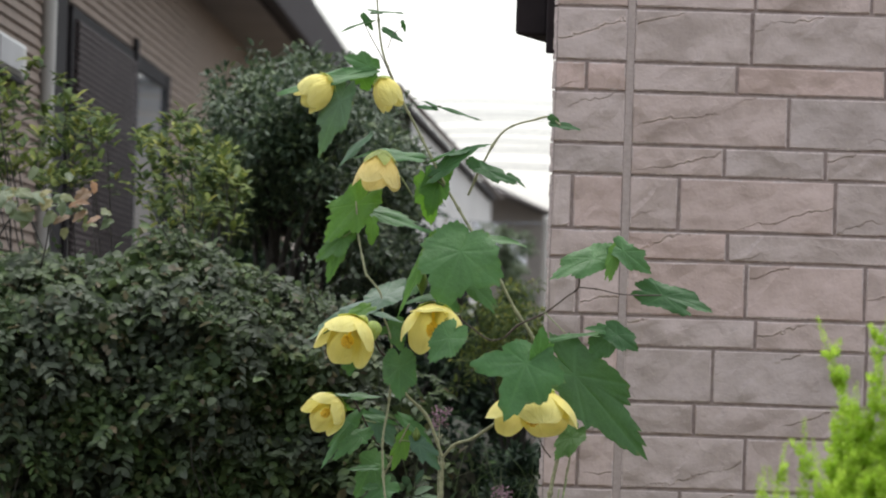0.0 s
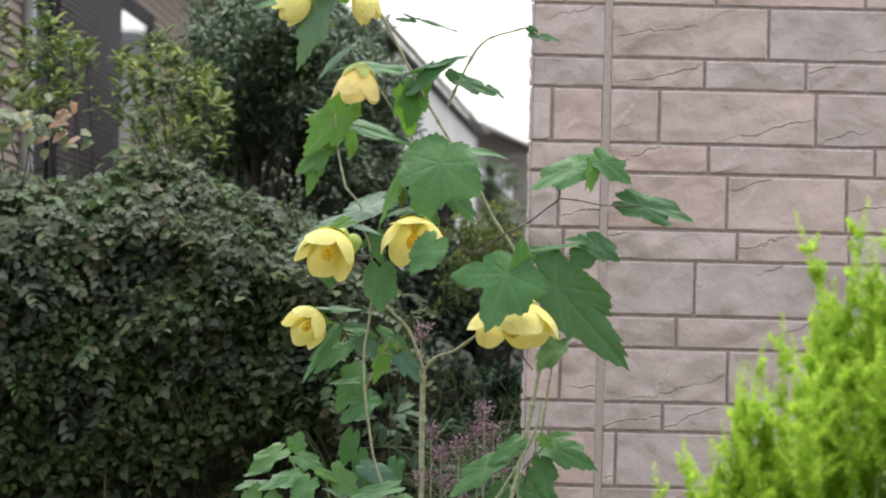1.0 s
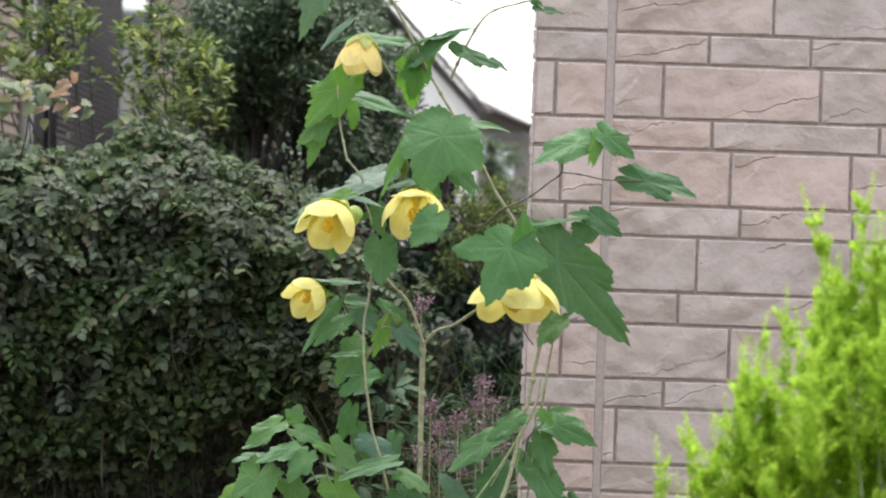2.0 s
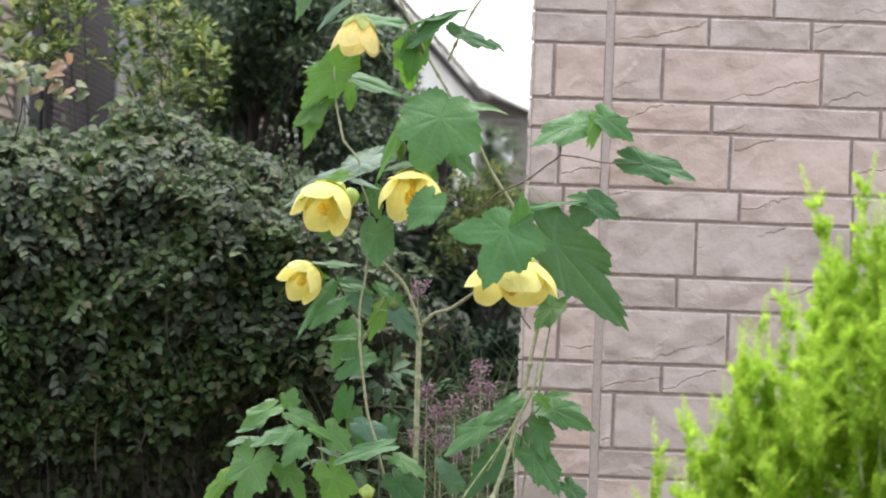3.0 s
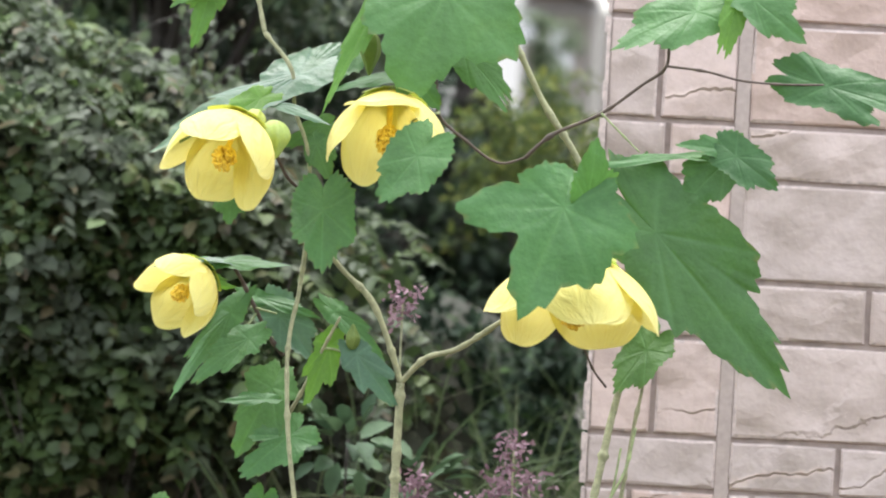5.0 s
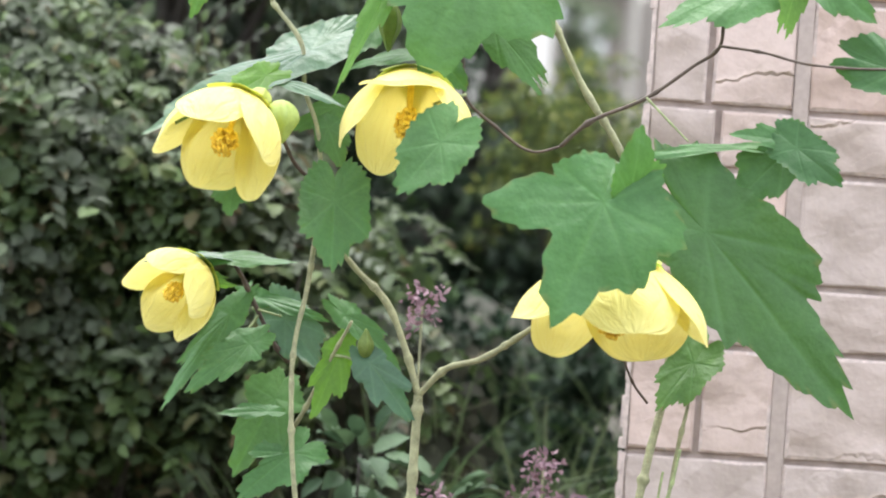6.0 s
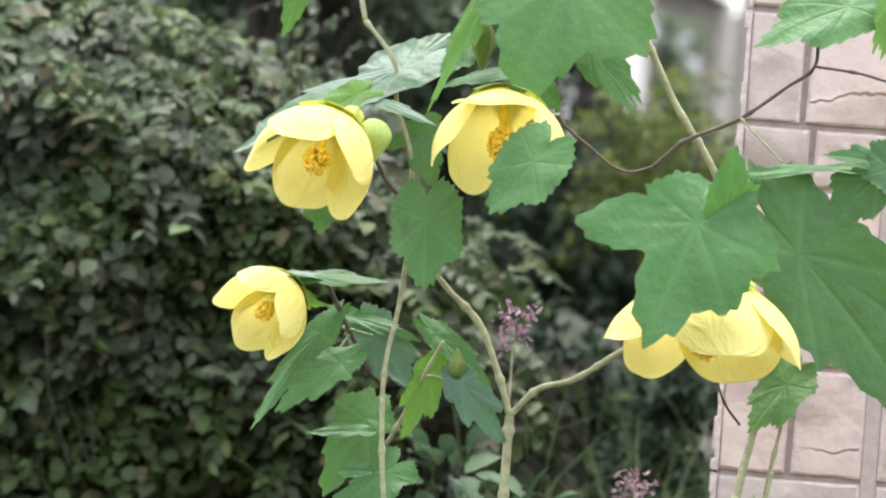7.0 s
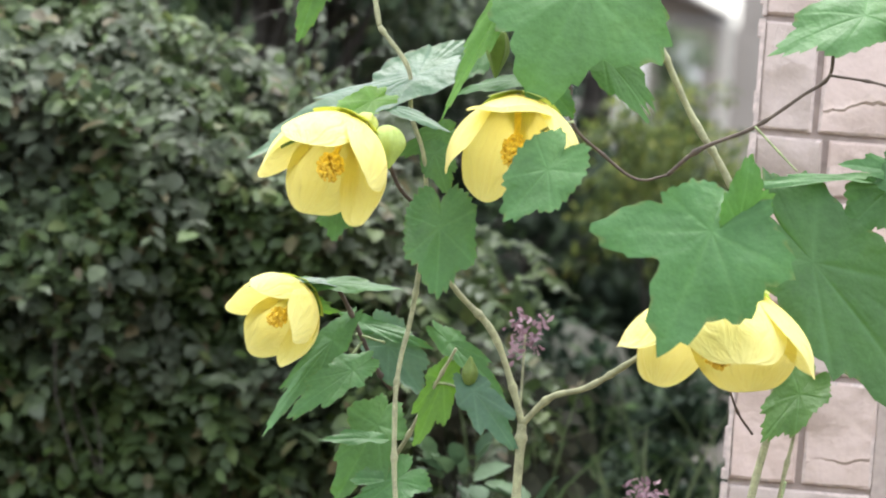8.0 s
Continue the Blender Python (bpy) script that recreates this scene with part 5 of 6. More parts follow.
# stems
stem([(0.0120, 0.0500, 0.0000), (-0.0100, 0.0300, 0.6000), (-0.0120, 0.0000, 1.2000), (0.0000, 0.0000, 1.7320), (-0.0010, 0.0000, 1.7980), (-0.0010, 0.0000, 1.8260), (-0.0010, 0.0000, 1.8500)], 0.0030, 0.0025, 0)  # main stem
stem([(-0.0010, 0.0000, 1.8500), (-0.0080, 0.0000, 1.8700), (-0.0220, 0.0000, 1.8990), (-0.0410, 0.0000, 1.9170), (-0.0550, 0.0000, 1.9350), (-0.0610, 0.0000, 1.9590)], 0.0019, 0.0013, 0)  # left limb
stem([(-0.0010, 0.0000, 1.8500), (0.0140, -0.0100, 1.8660), (0.0310, -0.0200, 1.8720), (0.0460, -0.0300, 1.8820), (0.0690, -0.0400, 1.9010), (0.0970, -0.0500, 1.9300)], 0.0018, 0.0012, 0)  # right limb
stem([(-0.0100, 0.0500, 0.0000), (0.0000, 0.0200, 0.8000), (0.0000, -0.0100, 1.4000), (-0.0170, -0.0300, 1.6450), (-0.0320, -0.0300, 1.6810), (-0.0450, -0.0300, 1.7250), (-0.0540, -0.0300, 1.7520), (-0.0590, -0.0300, 1.7800), (-0.0650, -0.0300, 1.8200), (-0.0670, -0.0270, 1.8440), (-0.0680, -0.0230, 1.8650), (-0.0670, -0.0200, 1.8800), (-0.0640, -0.0160, 1.8980), (-0.0620, -0.0130, 1.9190), (-0.0610, -0.0090, 1.9400), (-0.0610, -0.0060, 1.9620), (-0.0650, -0.0020, 1.9890), (-0.0730, 0.0010, 2.0090), (-0.0760, 0.0050, 2.0310), (-0.0940, 0.0080, 2.0540)], 0.0018, 0.0012, 0)  # slender stem
stem([(0.1000, 0.0800, 0.0000), (0.0900, 0.0000, 0.9000), (0.0750, -0.0500, 1.6240), (0.0870, -0.0390, 1.6660), (0.0980, -0.0270, 1.6990), (0.1080, -0.0160, 1.7430), (0.1160, -0.0040, 1.7810), (0.1240, 0.0070, 1.8280), (0.1310, 0.0190, 1.8760), (0.1220, 0.0300, 1.9190), (0.1070, 0.0300, 1.9680), (0.0940, 0.0300, 1.9930), (0.0770, 0.0300, 2.0170), (0.0530, 0.0300, 2.0600), (0.0200, 0.0300, 2.1120), (-0.0070, 0.0300, 2.1550)], 0.0031, 0.0016, 0)  # tall stem
stem([(0.0430, -0.0600, 1.6390), (0.0550, -0.0550, 1.6660), (0.0720, -0.0500, 1.6920), (0.0900, -0.0450, 1.7190), (0.1040, -0.0400, 1.7430), (0.1140, -0.0350, 1.7600), (0.1230, -0.0300, 1.7810), (0.1360, -0.0250, 1.8100), (0.1400, -0.0200, 1.8320)], 0.0011, 0.0008, 1)  # bright shoot
stem([(0.1150, -0.0600, 1.6380), (0.1120, -0.0580, 1.6680), (0.1100, -0.0550, 1.6940), (0.1080, -0.0530, 1.7190), (0.1110, -0.0500, 1.7370)], 0.0007, 0.0004, 0)  # dry twig
stem([(0.1130, -0.0400, 1.7430), (0.1230, -0.0350, 1.7550), (0.1340, -0.0300, 1.7660), (0.1420, -0.0250, 1.7820), (0.1440, -0.0200, 1.7880)], 0.0009, 0.0006, 2)  # dark twig
stem([(-0.0070, 0.0300, 2.1550), (-0.0360, 0.0250, 2.2090), (-0.0670, 0.0250, 2.2660), (-0.0840, 0.0250, 2.3070), (-0.0900, 0.0250, 2.3450), (-0.0940, 0.0250, 2.3890)], 0.0016, 0.0010, 0)  # its top
stem([(-0.0670, 0.0200, 2.2650), (-0.0860, 0.0200, 2.3030), (-0.0990, 0.0200, 2.3250), (-0.1060, 0.0200, 2.3380)], 0.0008, 0.0004, 2)  # twig
stem([(0.0180, 0.0300, 2.1470), (0.0320, 0.0280, 2.1800), (0.0620, 0.0260, 2.2250), (0.0880, 0.0240, 2.2340), (0.1080, 0.0220, 2.2380), (0.1200, 0.0200, 2.2290)], 0.0015, 0.0010, 0)  # twig
stem([(-0.0390, 0.0200, 2.2410), (-0.0310, 0.0200, 2.2440), (-0.0150, 0.0200, 2.2470)], 0.0006, 0.0004, 2)  # twig
stem([(-0.0780, 0.0200, 2.3100), (-0.0720, 0.0200, 2.3260), (-0.0620, 0.0200, 2.3360)], 0.0005, 0.0003, 2)  # twig
stem([(0.0650, 0.0300, 1.9880), (0.0770, 0.0240, 2.0000), (0.1090, 0.0180, 2.0170), (0.1320, 0.0120, 2.0350), (0.1460, 0.0060, 2.0470), (0.1470, 0.0000, 2.0600)], 0.0012, 0.0009, 2)  # brown twig
stem([(0.1460, 0.0000, 2.0470), (0.1700, 0.0000, 2.0450), (0.1900, 0.0000, 2.0410), (0.2080, 0.0000, 2.0400), (0.2400, -0.0030, 2.0410)], 0.0008, 0.0006, 2)  # petiole
stem([(0.1090, 0.0100, 2.0170), (0.1220, 0.0050, 2.0050), (0.1330, 0.0000, 1.9950)], 0.0006, 0.0005, 1)  # petiole
stem([(0.0060, 0.0300, 2.0490), (0.0090, 0.0300, 2.0300), (0.0120, 0.0300, 2.0110), (0.0280, 0.0300, 1.9970), (0.0520, 0.0300, 1.9840), (0.0650, 0.0300, 1.9880)], 0.0010, 0.0007, 2)  # dark twig
stem([(0.0120, 0.0300, 2.0120), (0.0030, 0.0050, 2.0090), (-0.0030, -0.0200, 2.0050)], 0.0009, 0.0007, 1)  # petiole
stem([(-0.0870, -0.0300, 1.9880), (-0.0820, -0.0130, 1.9810), (-0.0750, 0.0030, 1.9680), (-0.0620, 0.0200, 1.9570)], 0.0010, 0.0012, 2)  # flower stalk
stem([(-0.1030, -0.0100, 1.9130), (-0.0990, 0.0000, 1.9060), (-0.0890, 0.0100, 1.8870), (-0.0810, 0.0200, 1.8720), (-0.0730, 0.0300, 1.8620)], 0.0011, 0.0014, 2)  # flower stalk
stem([(-0.0890, 0.0100, 1.8870), (-0.0950, 0.0050, 1.8780), (-0.1020, 0.0000, 1.8730)], 0.0007, 0.0005, 1)  # petiole
stem([(-0.0930, 0.0100, 1.8900), (-0.0770, 0.0000, 1.8870)], 0.0007, 0.0005, 1)  # petiole
stem([(-0.0690, 0.0300, 1.8240), (-0.0620, 0.0200, 1.8370), (-0.0510, 0.0100, 1.8620), (-0.0390, 0.0000, 1.8870)], 0.0013, 0.0008, 0)  # side shoot
stem([(-0.0520, 0.0100, 1.8680), (-0.0390, 0.0050, 1.8670), (-0.0290, 0.0000, 1.8620)], 0.0008, 0.0006, 1)  # petiole
stem([(0.1060, 0.0000, 1.8790), (0.1130, 0.0150, 1.8640), (0.1210, 0.0300, 1.8540)], 0.0006, 0.0007, 2)  # twig
stem([(0.1330, 0.0200, 1.7820), (0.1360, 0.0150, 1.8070), (0.1390, 0.0100, 1.8320), (0.1430, 0.0050, 1.8580), (0.1440, 0.0000, 1.8770)], 0.0012, 0.0009, 0)  # thin shoot
stem([(0.0540, -0.0100, 1.6530), (0.0780, -0.0080, 1.6920), (0.1010, -0.0050, 1.7360), (0.1270, -0.0030, 1.7870), (0.1320, 0.0000, 1.8190)], 0.0010, 0.0007, 1)  # thin shoot
stem([(0.1140, 0.0000, 1.7180), (0.1220, 0.0000, 1.7530), (0.1370, 0.0000, 1.7720), (0.1430, 0.0000, 1.7880)], 0.0008, 0.0006, 2)  # twig
stem([(-0.0940, 0.0080, 2.0540), (-0.0990, 0.0120, 2.0740), (-0.1030, 0.0150, 2.0910), (-0.1060, 0.0150, 2.1160), (-0.1080, 0.0150, 2.1360)], 0.0013, 0.0010, 0)  # its upper end
stem([(-0.1020, 0.0200, 2.1090), (-0.1130, 0.0200, 2.1010), (-0.1220, 0.0200, 2.0940)], 0.0007, 0.0006, 1)  # petiole
stem([(-0.0250, 0.0200, 2.1660), (-0.0170, 0.0250, 2.1620), (-0.0020, 0.0300, 2.1490)], 0.0007, 0.0006, 2)  # petiole
stem([(-0.0450, 0.0200, 2.1450), (-0.0630, 0.0130, 2.1730), (-0.0700, 0.0070, 2.1850), (-0.0770, 0.0000, 2.1810)], 0.0008, 0.0008, 1)  # flower stalk
stem([(0.1190, 0.0000, 1.6680), (0.1240, 0.0000, 1.7180), (0.1270, 0.0000, 1.7780)], 0.0010, 0.0008, 0)  # petiole

stem([(-0.0120, 0.0000, 1.4500), (-0.0700, -0.0300, 1.6300), (-0.1200, -0.0450, 1.7050), (-0.1450, -0.0400, 1.7450)], 0.0016, 0.0008, 1)  # low shoot
stem([(-0.0700, -0.0300, 1.6300), (-0.0980, -0.0450, 1.6820), (-0.1050, -0.0500, 1.7250)], 0.0011, 0.0007, 1)  # its fork
stem([(-0.1200, -0.0450, 1.7050), (-0.1500, -0.0500, 1.7180), (-0.1780, -0.0500, 1.7170)], 0.0008, 0.0006, 1)  # petiole

# leaves
leaf((0.0130, -0.0200, 2.0830), (-0.0085, -0.0500, 2.0290), 0.0000, 8, 1, (0, -1, 0.5))
leaf((-0.0220, -0.0100, 2.0840), (-0.0580, -0.0400, 2.0160), 0.0205, 1, 2, (-0.5, -0.8, 0.3))
leaf((0.0250, 0.0300, 2.0490), (0.0570, 0.0200, 2.0190), 0.0271, 1, 1, (0.2, -1, 0.3))
leaf((0.0360, 0.0200, 2.1000), (0.0850, 0.0000, 2.0950), 0.0160, 1, 1, (0, -0.6, 1))
leaf((0.1620, -0.0060, 2.0800), (0.1190, -0.0300, 2.0630), 0.0400, 2, 1, (0, -1, 0.7))
leaf((0.1849, -0.0040, 2.0851), (0.1783, -0.0200, 2.0525), 0.0173, 1, 2, (0.3, -1, 0.0))
leaf((0.1955, -0.0040, 2.0893), (0.2265, -0.0200, 2.0680), 0.0310, 3, 1, (0.1, -1, 0.3))
leaf((0.2420, -0.0040, 2.0405), (0.2950, -0.0200, 2.0290), 0.0370, 2, 0, (0, -1, 0.5))
leaf((0.1839, 0.0020, 1.9921), (0.1537, -0.0100, 1.9617), 0.0346, 3, 1, (0, -1, 0.4))
leaf((0.1902, -0.0140, 1.9956), (0.2130, -0.0300, 1.9800), 0.0270, 2, 0, (0.3, -1, 0.0))
leaf((0.1843, -0.0040, 1.9992), (0.1558, -0.0200, 2.0023), 0.0162, 3, 1, (0, -0.9, 0.6))
leaf((0.1611, 0.0000, 1.9934), (0.1099, -0.0300, 1.9904), 0.0113, 1, 1, (0, -0.55, 1))
leaf((0.1360, 0.0100, 1.9800), (0.1410, 0.0000, 1.9660), 0.0180, 1, 2, (0, -1, 0.2))
leaf((0.0905, -0.1250, 1.9600), (0.0720, -0.1550, 1.9020), 0.0000, 7, 1, (0, -1, 0.42))
leaf((0.1040, -0.1180, 1.9640), (0.1115, -0.1330, 1.9950), 0.0330, 1, 1, (0.5, -1, 0.5))
leaf((0.1450, -0.0200, 1.9480), (0.2260, -0.0450, 1.8690), 0.0780, 3, 0, (0, -1, 0.35))
leaf((0.1440, 0.0000, 1.8780), (0.1280, -0.0200, 1.8560), 0.0298, 2, 1, (0, -1, 0.3))
leaf((-0.0720, 0.0100, 2.0300), (-0.1470, -0.0500, 1.9900), 0.0450, 4, 3, (-0.2, -0.6, 1))
leaf((-0.0930, -0.0200, 2.0140), (-0.1140, -0.0500, 1.9990), 0.0198, 1, 2, (0, -1, 0.6))
leaf((-0.0840, -0.0200, 2.0110), (-0.0490, -0.0400, 2.0050), 0.0108, 1, 3, (0, -0.5, 1))
leaf((-0.0520, -0.0200, 1.9500), (-0.0490, -0.0400, 1.9170), 0.0397, 2, 1, (0, -1, 0.3))
leaf((0.0035, -0.0750, 1.9850), (-0.0150, -0.0900, 1.9590), 0.0390, 2, 1, (0, -1, 0.3))
leaf((-0.1060, -0.0100, 1.9600), (-0.1085, -0.0200, 1.9400), 0.0210, 2, 1, (0, -1, 0.3))
leaf((-0.0560, 0.0100, 2.0000), (-0.0760, 0.0000, 1.9890), 0.0168, 1, 1, (0, -1, 0.5))
leaf((-0.0590, 0.0000, 1.9890), (-0.0490, -0.0100, 1.9710), 0.0205, 1, 1, (0.2, -1, 0.2))
leaf((-0.0390, 0.0200, 2.0450), (-0.0490, 0.0000, 2.0290), 0.0180, 1, 1, (0, -1, 0.3))
leaf((-0.0190, 0.0000, 2.0310), (-0.0520, 0.0000, 2.0230), 0.0155, 1, 1, (0, -0.6, 1))
leaf((-0.0020, 0.0200, 2.0300), (0.0120, 0.0200, 2.0150), 0.0180, 1, 1, (0, -1, 0.4))
leaf((-0.1090, -0.0200, 1.9160), (-0.1500, -0.0400, 1.9170), 0.0150, 1, 3, (0, -0.35, 1))
leaf((-0.1090, -0.0200, 1.9160), (-0.0690, -0.0300, 1.9180), 0.0170, 1, 1, (0, -0.6, 1))
leaf((-0.1210, -0.0200, 1.9050), (-0.1010, -0.0200, 1.9030), 0.0108, 1, 2, (0, -1, 0.3))
leaf((-0.1043, 0.0000, 1.8861), (-0.1376, -0.0200, 1.8394), 0.0211, 4, 1, (-0.3, -1, 0.3))
leaf((-0.0919, -0.0120, 1.8714), (-0.1228, -0.0300, 1.8492), 0.0248, 4, 1, (-0.2, -1, 0.4))
leaf((-0.0910, 0.0300, 1.8958), (-0.0526, 0.0200, 1.8870), 0.0127, 4, 1, (0, -1, 0.7))
leaf((-0.0761, 0.0300, 1.8849), (-0.0557, 0.0200, 1.8632), 0.0296, 2, 3, (0, -1, 0.2))
leaf((-0.0447, 0.0100, 1.8698), (-0.0571, 0.0000, 1.8359), 0.0236, 4, 2, (0.1, -1, 0.3))
leaf((-0.0433, 0.0100, 1.8898), (-0.0116, 0.0000, 1.8667), 0.0187, 4, 1, (0.1, -1, 0.6))
leaf((-0.0280, 0.0000, 1.8654), (-0.0053, -0.0100, 1.8370), 0.0254, 4, 3, (0, -1, 0.2))
leaf((-0.0806, 0.0000, 1.8358), (-0.1050, -0.0100, 1.8346), 0.0110, 1, 1, (0, -0.8, 0.8))
leaf((-0.0787, 0.0300, 1.8423), (-0.0955, 0.0100, 1.8023), 0.0368, 4, 1, (0, -1, 0.2))
leaf((-0.0662, 0.0200, 1.8140), (-0.0900, 0.0000, 1.7932), 0.0332, 3, 1, (0, -1, 0.3))
leaf((-0.1060, 0.0200, 2.1330), (-0.1400, 0.0000, 2.0920), 0.0525, 5, 2, (0, -1, 0.4))
leaf((-0.1250, 0.0300, 2.0910), (-0.1380, 0.0200, 2.0460), 0.0251, 3, 1, (0, -1, 0.1))
leaf((-0.1220, 0.0200, 2.0940), (-0.1490, 0.0100, 2.0700), 0.0320, 3, 1, (0, -1, 0.4))
leaf((-0.1000, 0.0300, 2.1280), (-0.0120, 0.0100, 2.1050), 0.0320, 3, 1, (0, -0.7, 1))
leaf((-0.0890, 0.0100, 2.1110), (-0.0880, 0.0100, 2.0870), 0.0171, 1, 2, (0.2, -1, 0.1))
leaf((-0.0170, 0.0300, 2.1640), (-0.0260, 0.0200, 2.1260), 0.0365, 3, 2, (0, -1, 0.2))
leaf((-0.1230, 0.0000, 2.2770), (-0.2000, -0.0200, 2.2570), 0.0282, 3, 1, (0, -0.8, 1))
leaf((-0.1290, 0.0000, 2.2480), (-0.1490, -0.0200, 2.1920), 0.0359, 3, 3, (0, -1, 0.2))
leaf((-0.0990, 0.0100, 2.2890), (-0.1250, 0.0100, 2.3010), 0.0282, 3, 1, (0, -1, 0.3))
leaf((-0.1050, 0.0200, 2.2740), (-0.0930, 0.0200, 2.2930), 0.0315, 3, 2, (0, -1, 0.3))
leaf((-0.1030, 0.0200, 2.2040), (-0.1340, 0.0200, 2.1760), 0.0151, 1, 3, (0, -0.6, 1))
leaf((-0.0550, 0.0200, 2.1890), (-0.1090, 0.0100, 2.1950), 0.0277, 3, 1, (0, -0.6, 1))
leaf((-0.0280, 0.0300, 2.1550), (-0.0230, 0.0300, 2.1140), 0.0333, 3, 2, (0, -1, 0.1))
leaf((-0.0130, 0.0200, 2.1750), (0.0250, 0.0000, 2.2040), 0.0353, 3, 0, (0, -0.8, 0.8))
leaf((-0.0070, 0.0200, 2.1910), (0.0390, 0.0000, 2.2080), 0.0189, 3, 0, (0, -0.4, 1))
leaf((0.0370, 0.0200, 2.1760), (0.0720, 0.0100, 2.1630), 0.0214, 3, 0, (0, -0.8, 0.6))
leaf((0.0670, 0.0200, 2.1700), (0.0820, 0.0100, 2.1600), 0.0063, 1, 0, (0, -0.8, 0.6))
leaf((0.0200, 0.0200, 2.1850), (0.0310, 0.0200, 2.1760), 0.0151, 1, 0, (0, -1, 0.4))
leaf((0.1160, 0.0200, 2.2300), (0.1430, 0.0200, 2.2270), 0.0113, 1, 0, (0, -0.8, 0.6))
leaf((0.1100, 0.0200, 2.2370), (0.1200, 0.0200, 2.2270), 0.0101, 1, 0, (0, -1, 0.2))
leaf((-0.0180, 0.0200, 2.2460), (0.0300, 0.0100, 2.2330), 0.0063, 1, 0, (0, -0.6, 1))
leaf((-0.0250, 0.0200, 2.2440), (-0.0420, 0.0100, 2.2460), 0.0088, 1, 0, (0, -0.8, 0.6))
leaf((-0.0900, 0.0200, 2.3500), (-0.0620, 0.0200, 2.3530), 0.0050, 1, 0, (0, -0.6, 1))
leaf((-0.0900, 0.0200, 2.3500), (-0.1030, 0.0200, 2.3540), 0.0063, 1, 0, (0, -0.6, 1))
leaf((-0.1040, 0.0200, 2.3380), (-0.1330, 0.0200, 2.3300), 0.0050, 1, 0, (0, -0.6, 1))
leaf((-0.1050, 0.0200, 2.3440), (-0.0950, 0.0200, 2.3300), 0.0101, 1, 0, (0, -1, 0.3))
leaf((-0.0790, 0.0200, 2.3290), (-0.0610, 0.0200, 2.3190), 0.0101, 1, 0, (0, -0.8, 0.6))
leaf((-0.0620, 0.0200, 2.3390), (-0.0590, 0.0200, 2.3290), 0.0057, 1, 0, (0, -1, 0.2))
leaf((-0.0700, 0.0500, 1.7460), (-0.0590, 0.0400, 1.7160), 0.0265, 3, 0, (0, -1, 0.2))
leaf((-0.0320, 0.0600, 1.7390), (-0.0390, 0.0500, 1.7110), 0.0239, 3, 0, (0, -1, 0.3))
leaf((-0.1642, -0.0448, 1.7527), (-0.1933, -0.0600, 1.7329), 0.0306, 3, 1, (0, -0.9, 0.7))
leaf((-0.1414, -0.0300, 1.7610), (-0.1360, -0.0300, 1.7783), 0.0264, 3, 1, (0, -1, 0.5))
leaf((-0.1337, -0.0386, 1.7485), (-0.1088, -0.0500, 1.7373), 0.0243, 3, 1, (0, -0.9, 0.6))
leaf((-0.1425, -0.0572, 1.7288), (-0.1784, -0.0800, 1.7165), 0.0275, 3, 1, (0, -0.9, 0.8))
leaf((-0.1811, -0.0500, 1.7208), (-0.2072, -0.0600, 1.7169), 0.0151, 1, 1, (0, -0.6, 1))
leaf((-0.1768, -0.0500, 1.7346), (-0.1974, -0.0600, 1.7297), 0.0107, 1, 1, (0, -0.6, 1))
leaf((-0.1274, -0.0648, 1.7195), (-0.1424, -0.0800, 1.6956), 0.0306, 3, 1, (0, -1, 0.6))
leaf((-0.0926, -0.0524, 1.7299), (-0.0685, -0.0600, 1.7092), 0.0327, 3, 1, (0, -1, 0.5))
leaf((-0.1109, -0.0550, 1.7335), (-0.0909, -0.0600, 1.7245), 0.0151, 1, 2, (0, -0.8, 0.8))
leaf((-0.1790, -0.0672, 1.6926), (-0.1911, -0.0900, 1.6494), 0.0549, 5, 1, (0, -1, 0.5))
leaf((-0.2062, -0.0500, 1.6788), (-0.2372, -0.0600, 1.6443), 0.0239, 4, 2, (0, -0.8, 0.7))
leaf((-0.0411, -0.0672, 1.7162), (-0.0878, -0.0900, 1.7016), 0.0264, 3, 1, (0, -0.8, 0.9))
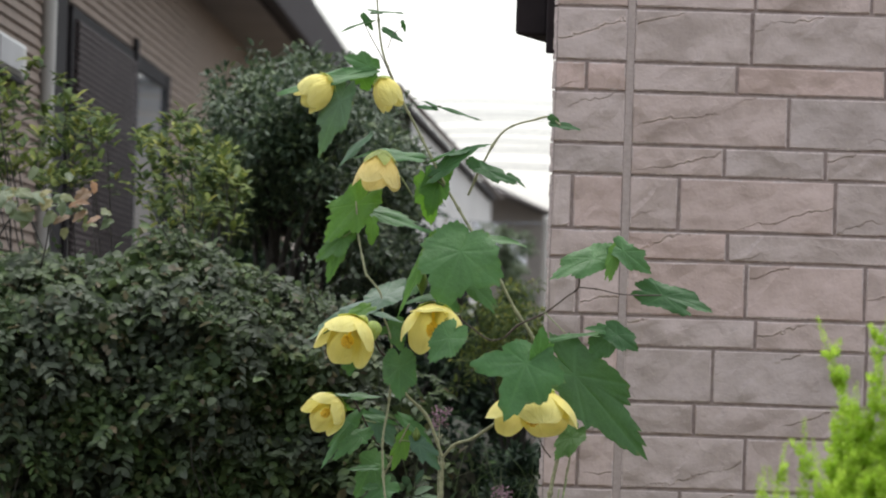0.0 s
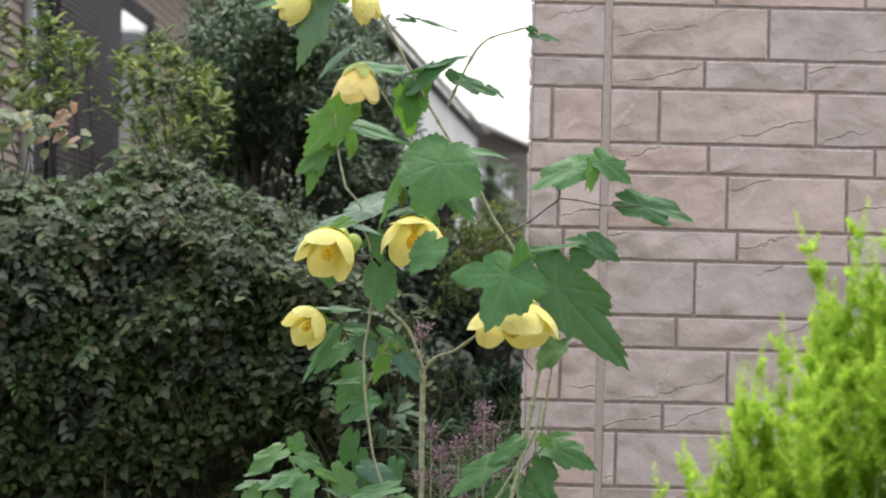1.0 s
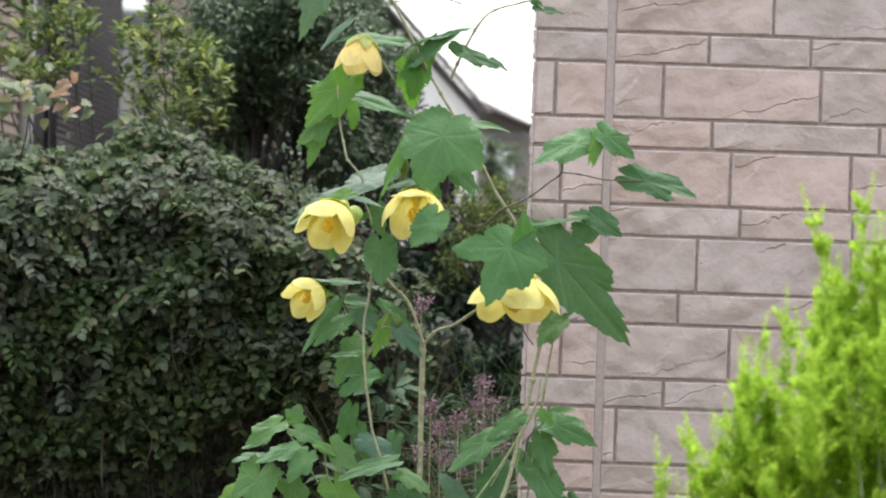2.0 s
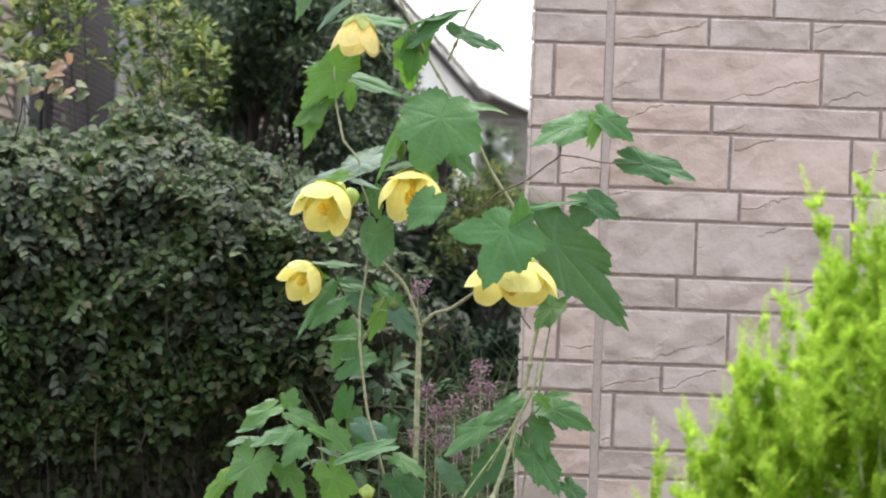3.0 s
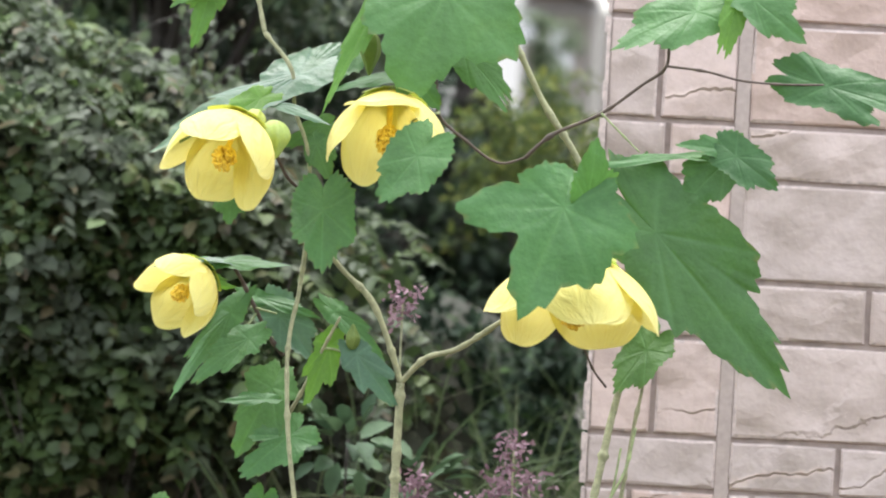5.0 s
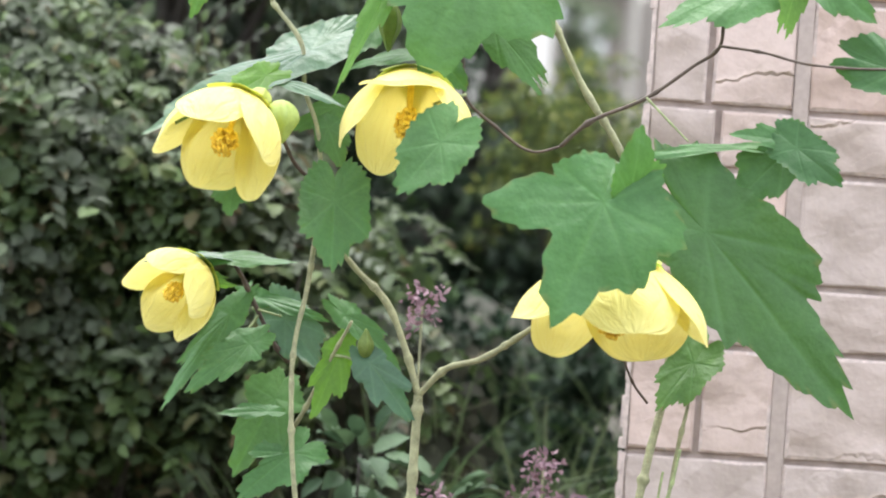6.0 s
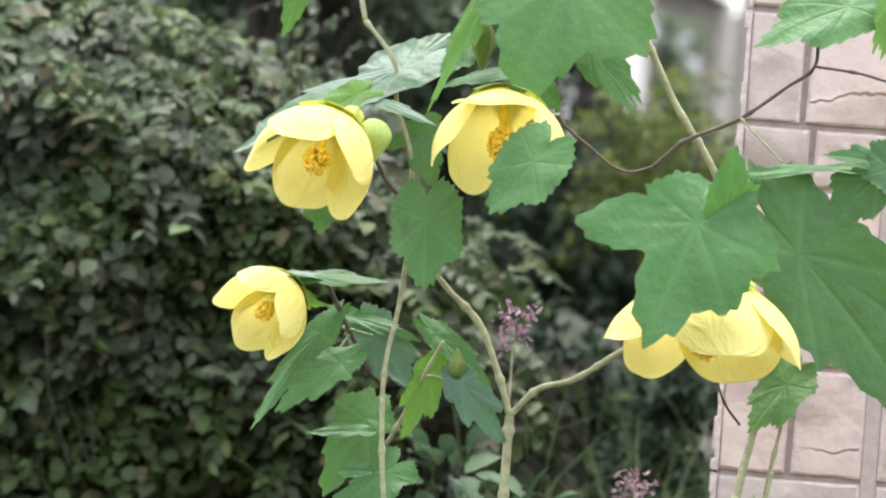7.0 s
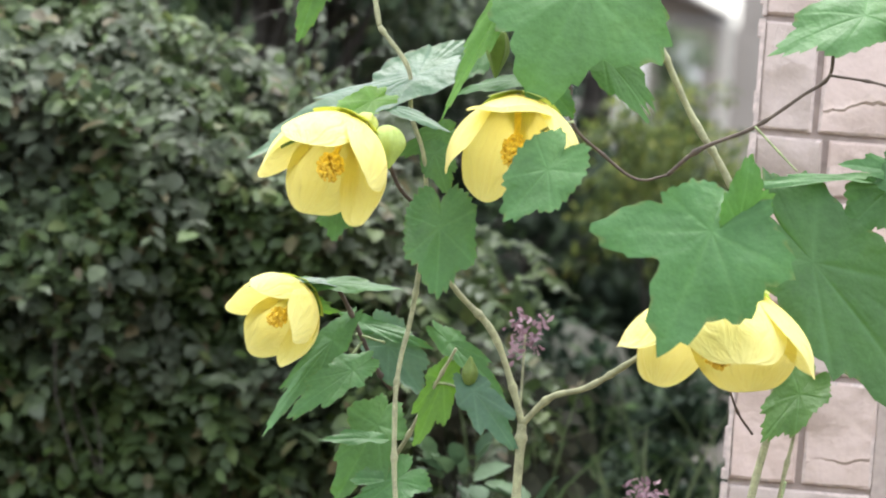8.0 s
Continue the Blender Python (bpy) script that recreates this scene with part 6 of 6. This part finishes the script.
leaf((-0.1401, -0.0424, 1.6856), (-0.1203, -0.0500, 1.6573), 0.0327, 3, 1, (0, -1, 0.4))
leaf((-0.0894, -0.0548, 1.6827), (-0.0718, -0.0700, 1.6460), 0.0433, 5, 2, (0, -1, 0.4))
leaf((-0.0148, -0.0648, 1.7043), (0.0127, -0.0800, 1.6911), 0.0264, 3, 1, (0, -0.8, 0.8))
leaf((-0.0153, -0.0424, 1.6780), (0.0137, -0.0500, 1.6500), 0.0401, 3, 0, (0, -1, 0.4))
leaf((-0.0597, 0.0200, 1.7368), (-0.0244, 0.0100, 1.7195), 0.0301, 1, 3, (0, -1, 0.4))
leaf((-0.0832, 0.0300, 1.7659), (-0.0914, 0.0300, 1.7392), 0.0239, 2, 0, (0, -1, 0.2))
leaf((0.0724, -0.0272, 1.7437), (0.0331, -0.0500, 1.7142), 0.0348, 3, 1, (0, -0.9, 0.6))
leaf((0.1029, -0.0148, 1.7689), (0.0741, -0.0300, 1.7490), 0.0253, 3, 1, (0, -0.9, 0.6))
leaf((0.0844, -0.0048, 1.7061), (0.0602, -0.0200, 1.6647), 0.0338, 3, 0, (0, -1, 0.3))
leaf((0.1499, -0.0172, 1.7654), (0.1921, -0.0400, 1.7512), 0.0370, 3, 1, (0, -1, 0.5))
leaf((0.1350, -0.0086, 1.7462), (0.1437, -0.0200, 1.7116), 0.0327, 3, 1, (0, -1, 0.3))
leaf((0.1302, -0.0050, 1.7146), (0.1586, -0.0300, 1.6738), 0.0414, 2, 1, (0, -1, 0.3))
leaf((0.1406, -0.0024, 1.7764), (0.1690, -0.0100, 1.7861), 0.0180, 3, 1, (0, -0.9, 0.6))
leaf((0.1339, -0.0350, 1.7776), (0.1465, -0.0400, 1.7669), 0.0151, 1, 2, (0, -1, 0.3))
leaf((0.1716, -0.0048, 1.6786), (0.1908, -0.0200, 1.6598), 0.0243, 3, 0, (0, -1, 0.4))
leaf((0.0430, 0.0300, 1.6791), (0.0235, 0.0300, 1.7072), 0.0251, 1, 3, (0, -1, 0.4))
